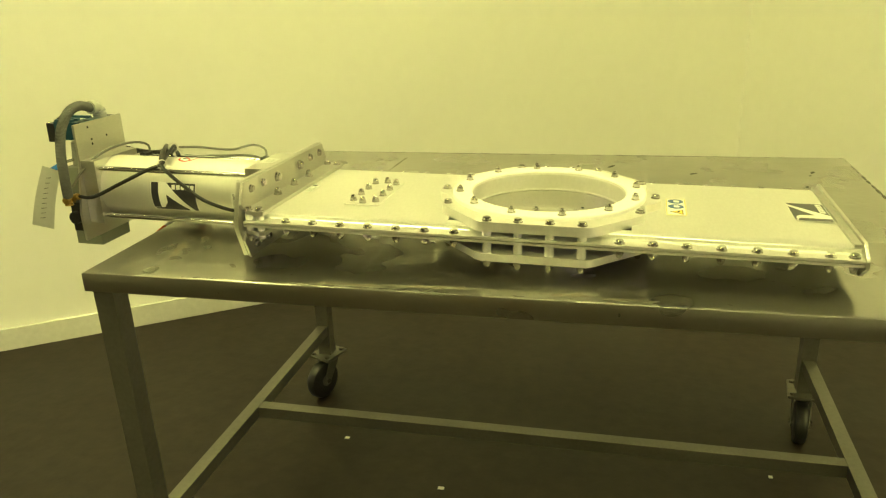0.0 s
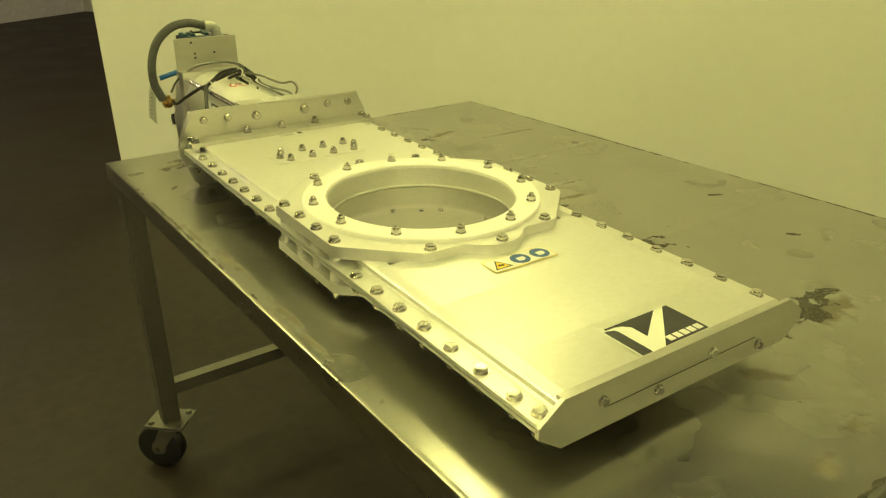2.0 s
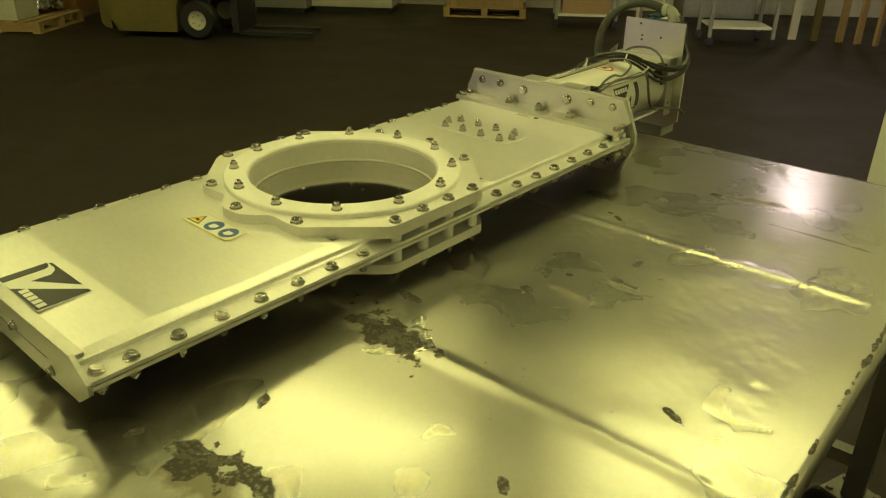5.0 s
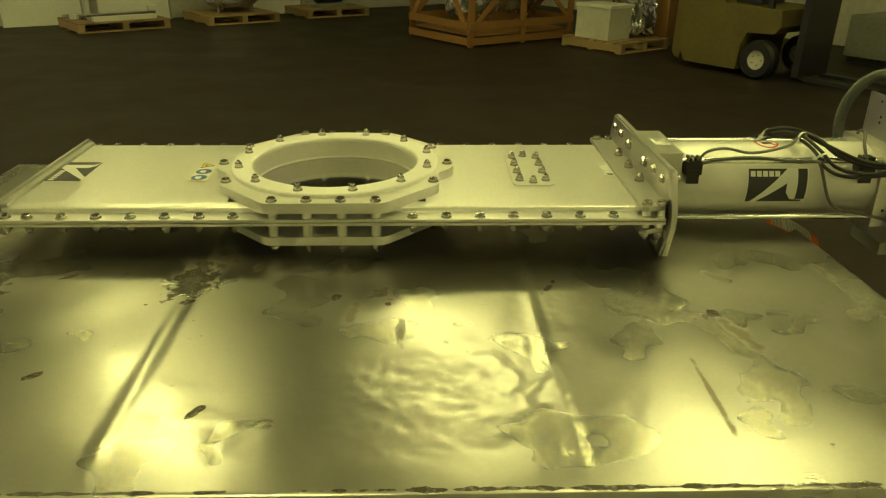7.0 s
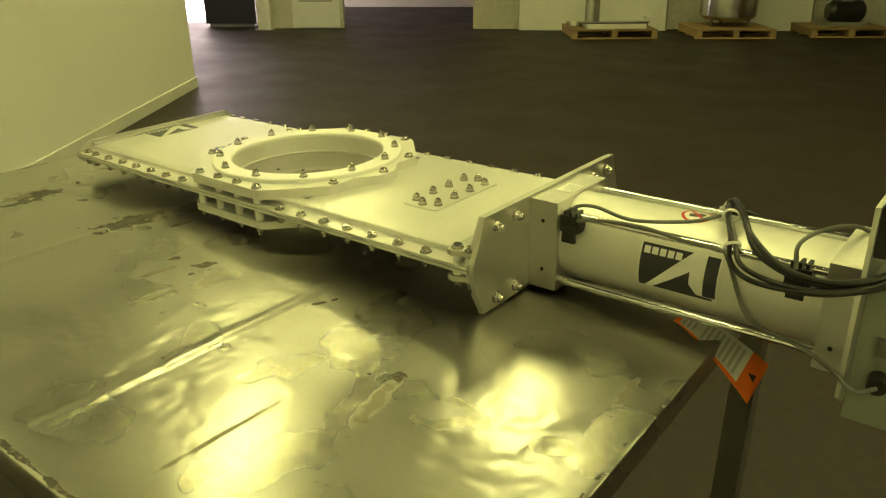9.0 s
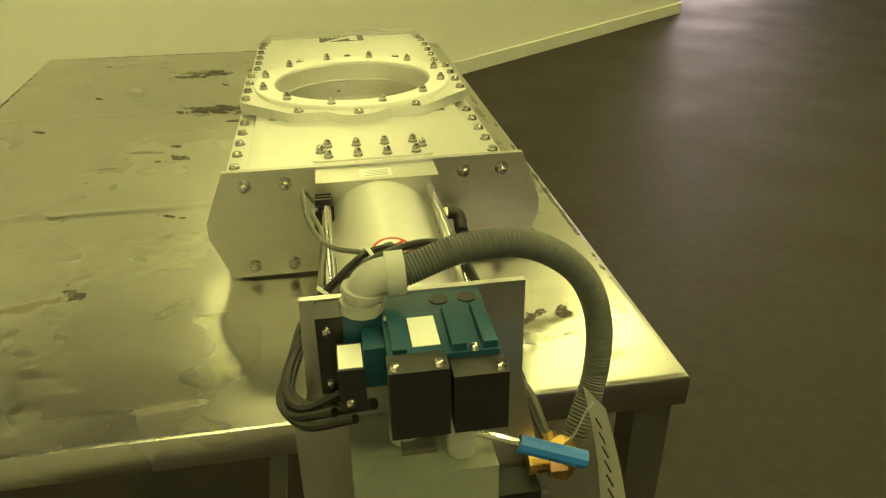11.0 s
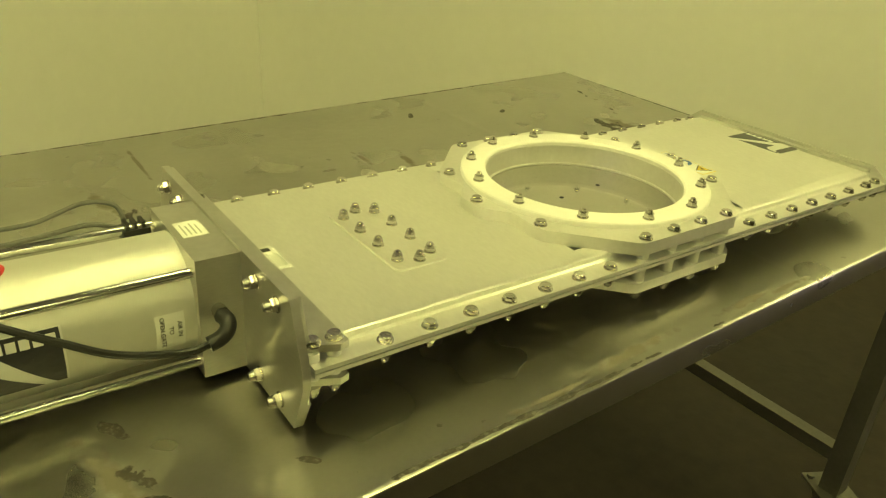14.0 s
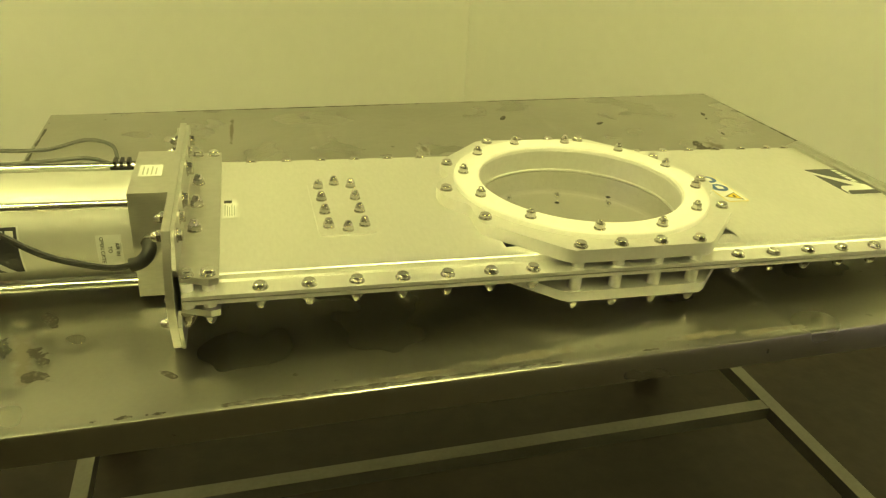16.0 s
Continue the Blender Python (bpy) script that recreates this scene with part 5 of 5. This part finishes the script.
for sy in (-1, 1):
    part("fork", slab(0.941, 1.80, sy * 0.22 - 0.05, sy * 0.22 + 0.05, 0.03, 0.07), BLACK_PLASTIC, truck, bevel=0.004)
    part("guard_post", slab(-0.46, -0.40, sy * 0.42 - 0.03, sy * 0.42 + 0.03, 1.09, 2.05), BLACK_PLASTIC, truck)
    part("guard_post", slab(0.50, 0.56, sy * 0.42 - 0.03, sy * 0.42 + 0.03, 0.78, 2.05), BLACK_PLASTIC, truck)
    w = part("wheel", lathe([(0.11, -0.09), (0.19, -0.09), (0.22, -0.05), (0.22, 0.05), (0.19, 0.09), (0.11, 0.09)], 32, axis="y", closed=True), BLACK_RUBBER, truck, "black solid tyre", m=pose(0.52, sy * 0.46, 0.22))
    part("rim", lathe([(0.0, -0.03), (0.05, -0.06), (0.109, -0.07), (0.109, 0.07), (0.05, 0.06), (0.0, 0.03)], 24, axis="y"), DIRTY_WALL, w, "dull pale steel rim")
    for a in range(5):
        part("wheel_nut", lathe([(0.0, -0.075), (0.011, -0.075), (0.011, 0.075), (0.0, 0.075)], 6, axis="y"), MACHINE_GREY, w, m=pose(0.06 * math.cos(1.257 * a), 0, 0.06 * math.sin(1.257 * a)))
part("guard_roof", slab(-0.48, 0.60, -0.46, 0.46, 2.0505, 2.10), BLACK_PLASTIC, truck, bevel=0.01)
part("seat", slab(-0.12, 0.30, -0.25, 0.25, 0.801, 0.92), BLACK_RUBBER, truck, bevel=0.03)

# wooden box on the side pallet, hand cart, shelf cart, planks
wb = part("wooden_box", slab(-0.33, 0.33, -0.55, 0.55, 0.0, 0.7), WOOD, None, bevel=0.005, m=ROOM @ pose(-13.05, -2.43, 0.1425))
tagged(wb, "pale plywood box on a pallet", "box")
for k in (-0.45, 0.0, 0.45):
    part("cleat", slab(0.3302, 0.352, k - 0.04, k + 0.04, 0.0, 0.7), WOOD, wb)


def cart(name, x, y, turn, lx, ly, zs, mat, label, cat):
    c = thing(name, ROOM @ pose(x, y, 0, 0, 0, turn), label, cat)
    for z in zs:
        part("shelf", slab(-lx / 2 + 0.021, lx / 2 - 0.021, -ly / 2 + 0.021, ly / 2 - 0.021, z, z + 0.03), mat, c, bevel=0.004)
    for sx in (-1, 1):
        for sy in (-1, 1):
            part("upright", slab(sx * lx / 2 - 0.02, sx * lx / 2 + 0.02, sy * ly / 2 - 0.02, sy * ly / 2 + 0.02, 0.10, zs[-1] + 0.35), MACHINE_GREY, c, bevel=0.002)
            part("wheel", lathe([(0.0, -0.015), (0.045, -0.015), (0.05, -0.008), (0.05, 0.008), (0.045, 0.015), (0.0, 0.015)], 18, axis="y"), BLACK_RUBBER, c, m=pose(sx * lx / 2, sy * ly / 2, 0.0502))
    return c


cart("hand_cart", -12.35, -1.03, 90, 0.80, 0.62, (0.14, 0.62), TRIM_PAINT, "pale steel hand cart on casters holding a carton", "cart")
ct = part("carton", slab(-0.24, 0.24, -0.32, 0.32, 0.0, 0.42), CARTON, None, bevel=0.004, m=ROOM @ pose(-12.35, -1.03, 0.1705))
tagged(ct, "brown cardboard carton on a cart shelf", "carton")
cart("shelf_cart", -11.2, 0.72, 90, 0.74, 0.60, (0.20, 0.75), TRIM_PAINT, "pale shelf cart with orange-red uprights", "cart")
for k, (dx, dy, w, h, mat, lab) in enumerate(((-11.6, 1.55, 0.10, 2.0, DIRTY_WALL, "pale plank leaning upright"), (-11.55, 1.80, 0.09, 2.2, TRUCK_YELLOW, "yellow ladder rail standing upright"), (-11.5, 2.10, 0.09, 1.9, WOOD, "wooden plank standing upright"),
                                     (-11.4, 2.28, 0.09, 1.9, WOOD, "wooden plank standing upright"), (-11.3, 2.46, 0.09, 1.8, WOOD, "wooden plank standing upright"), (-11.2, 2.64, 0.09, 1.8, WOOD, "wooden plank standing upright"), (-11.9, 0.0, 0.30, 1.7, DIRTY_WALL, "pale board standing upright"), (-11.9, -0.35, 0.22, 1.8, DIRTY_WALL, "pale board standing upright"))):
    pk = part("upright_plank", slab(-0.02, 0.02, -w / 2, w / 2, 0.0, h), mat, None, bevel=0.003, m=ROOM @ pose(dx, dy, 0.0, 0, 0, 10 * k))
    tagged(pk, lab, "plank", "upright planks")
for k, (x, y, sx, sy, h, mat) in enumerate(((-13.3, -4.4, 0.5, 0.6, 0.9, DIRTY_WALL), (-13.2, 0.9, 0.4, 0.5, 1.1, MACHINE_GREY), (-13.0, -5.4, 0.5, 0.4, 0.6, MACHINE_GREY))):
    cb = part("steel_cabinet", slab(-sx, sx, -sy, sy, 0.08, h), mat, None, bevel=0.01, m=ROOM @ pose(x, y, 0))
    part("plinth", slab(-sx + 0.04, sx - 0.04, -sy + 0.04, sy - 0.04, 0.0, 0.0795), BLACK_PLASTIC, cb)
    part("drawer_front", slab(sx + 0.0005, sx + 0.018, -sy + 0.02, sy - 0.02, 0.12, h - 0.06), mat, cb, bevel=0.004)
    tagged(cb, "dim steel cabinet against the side wall", "cabinet", "cabinets")

# small litter on the floor
for k, (x, y, a, l) in enumerate(((0.68, -0.54, -57, 0.07), (0.71, -0.39, 20, 0.018), (0.78, -0.44, 50, 0.015), (1.40, -0.59, 10, 0.018), (0.35, -0.32, 0, 0.02), (-0.79, 0.52, 0, 0.016), (-0.38, 0.31, 0, 0.02), (0.66, 0.58, 0, 0.012))):
    ch = part("paper_scrap", slab(-l / 2, l / 2, -0.006, 0.006, 0.0005, 0.003), PAPER, None, bevel=0.0008, m=pose(x, y, 0, 0, 0, a))
    tagged(ch, "small pale scrap lying on the dark floor", "scrap", "floor scraps")
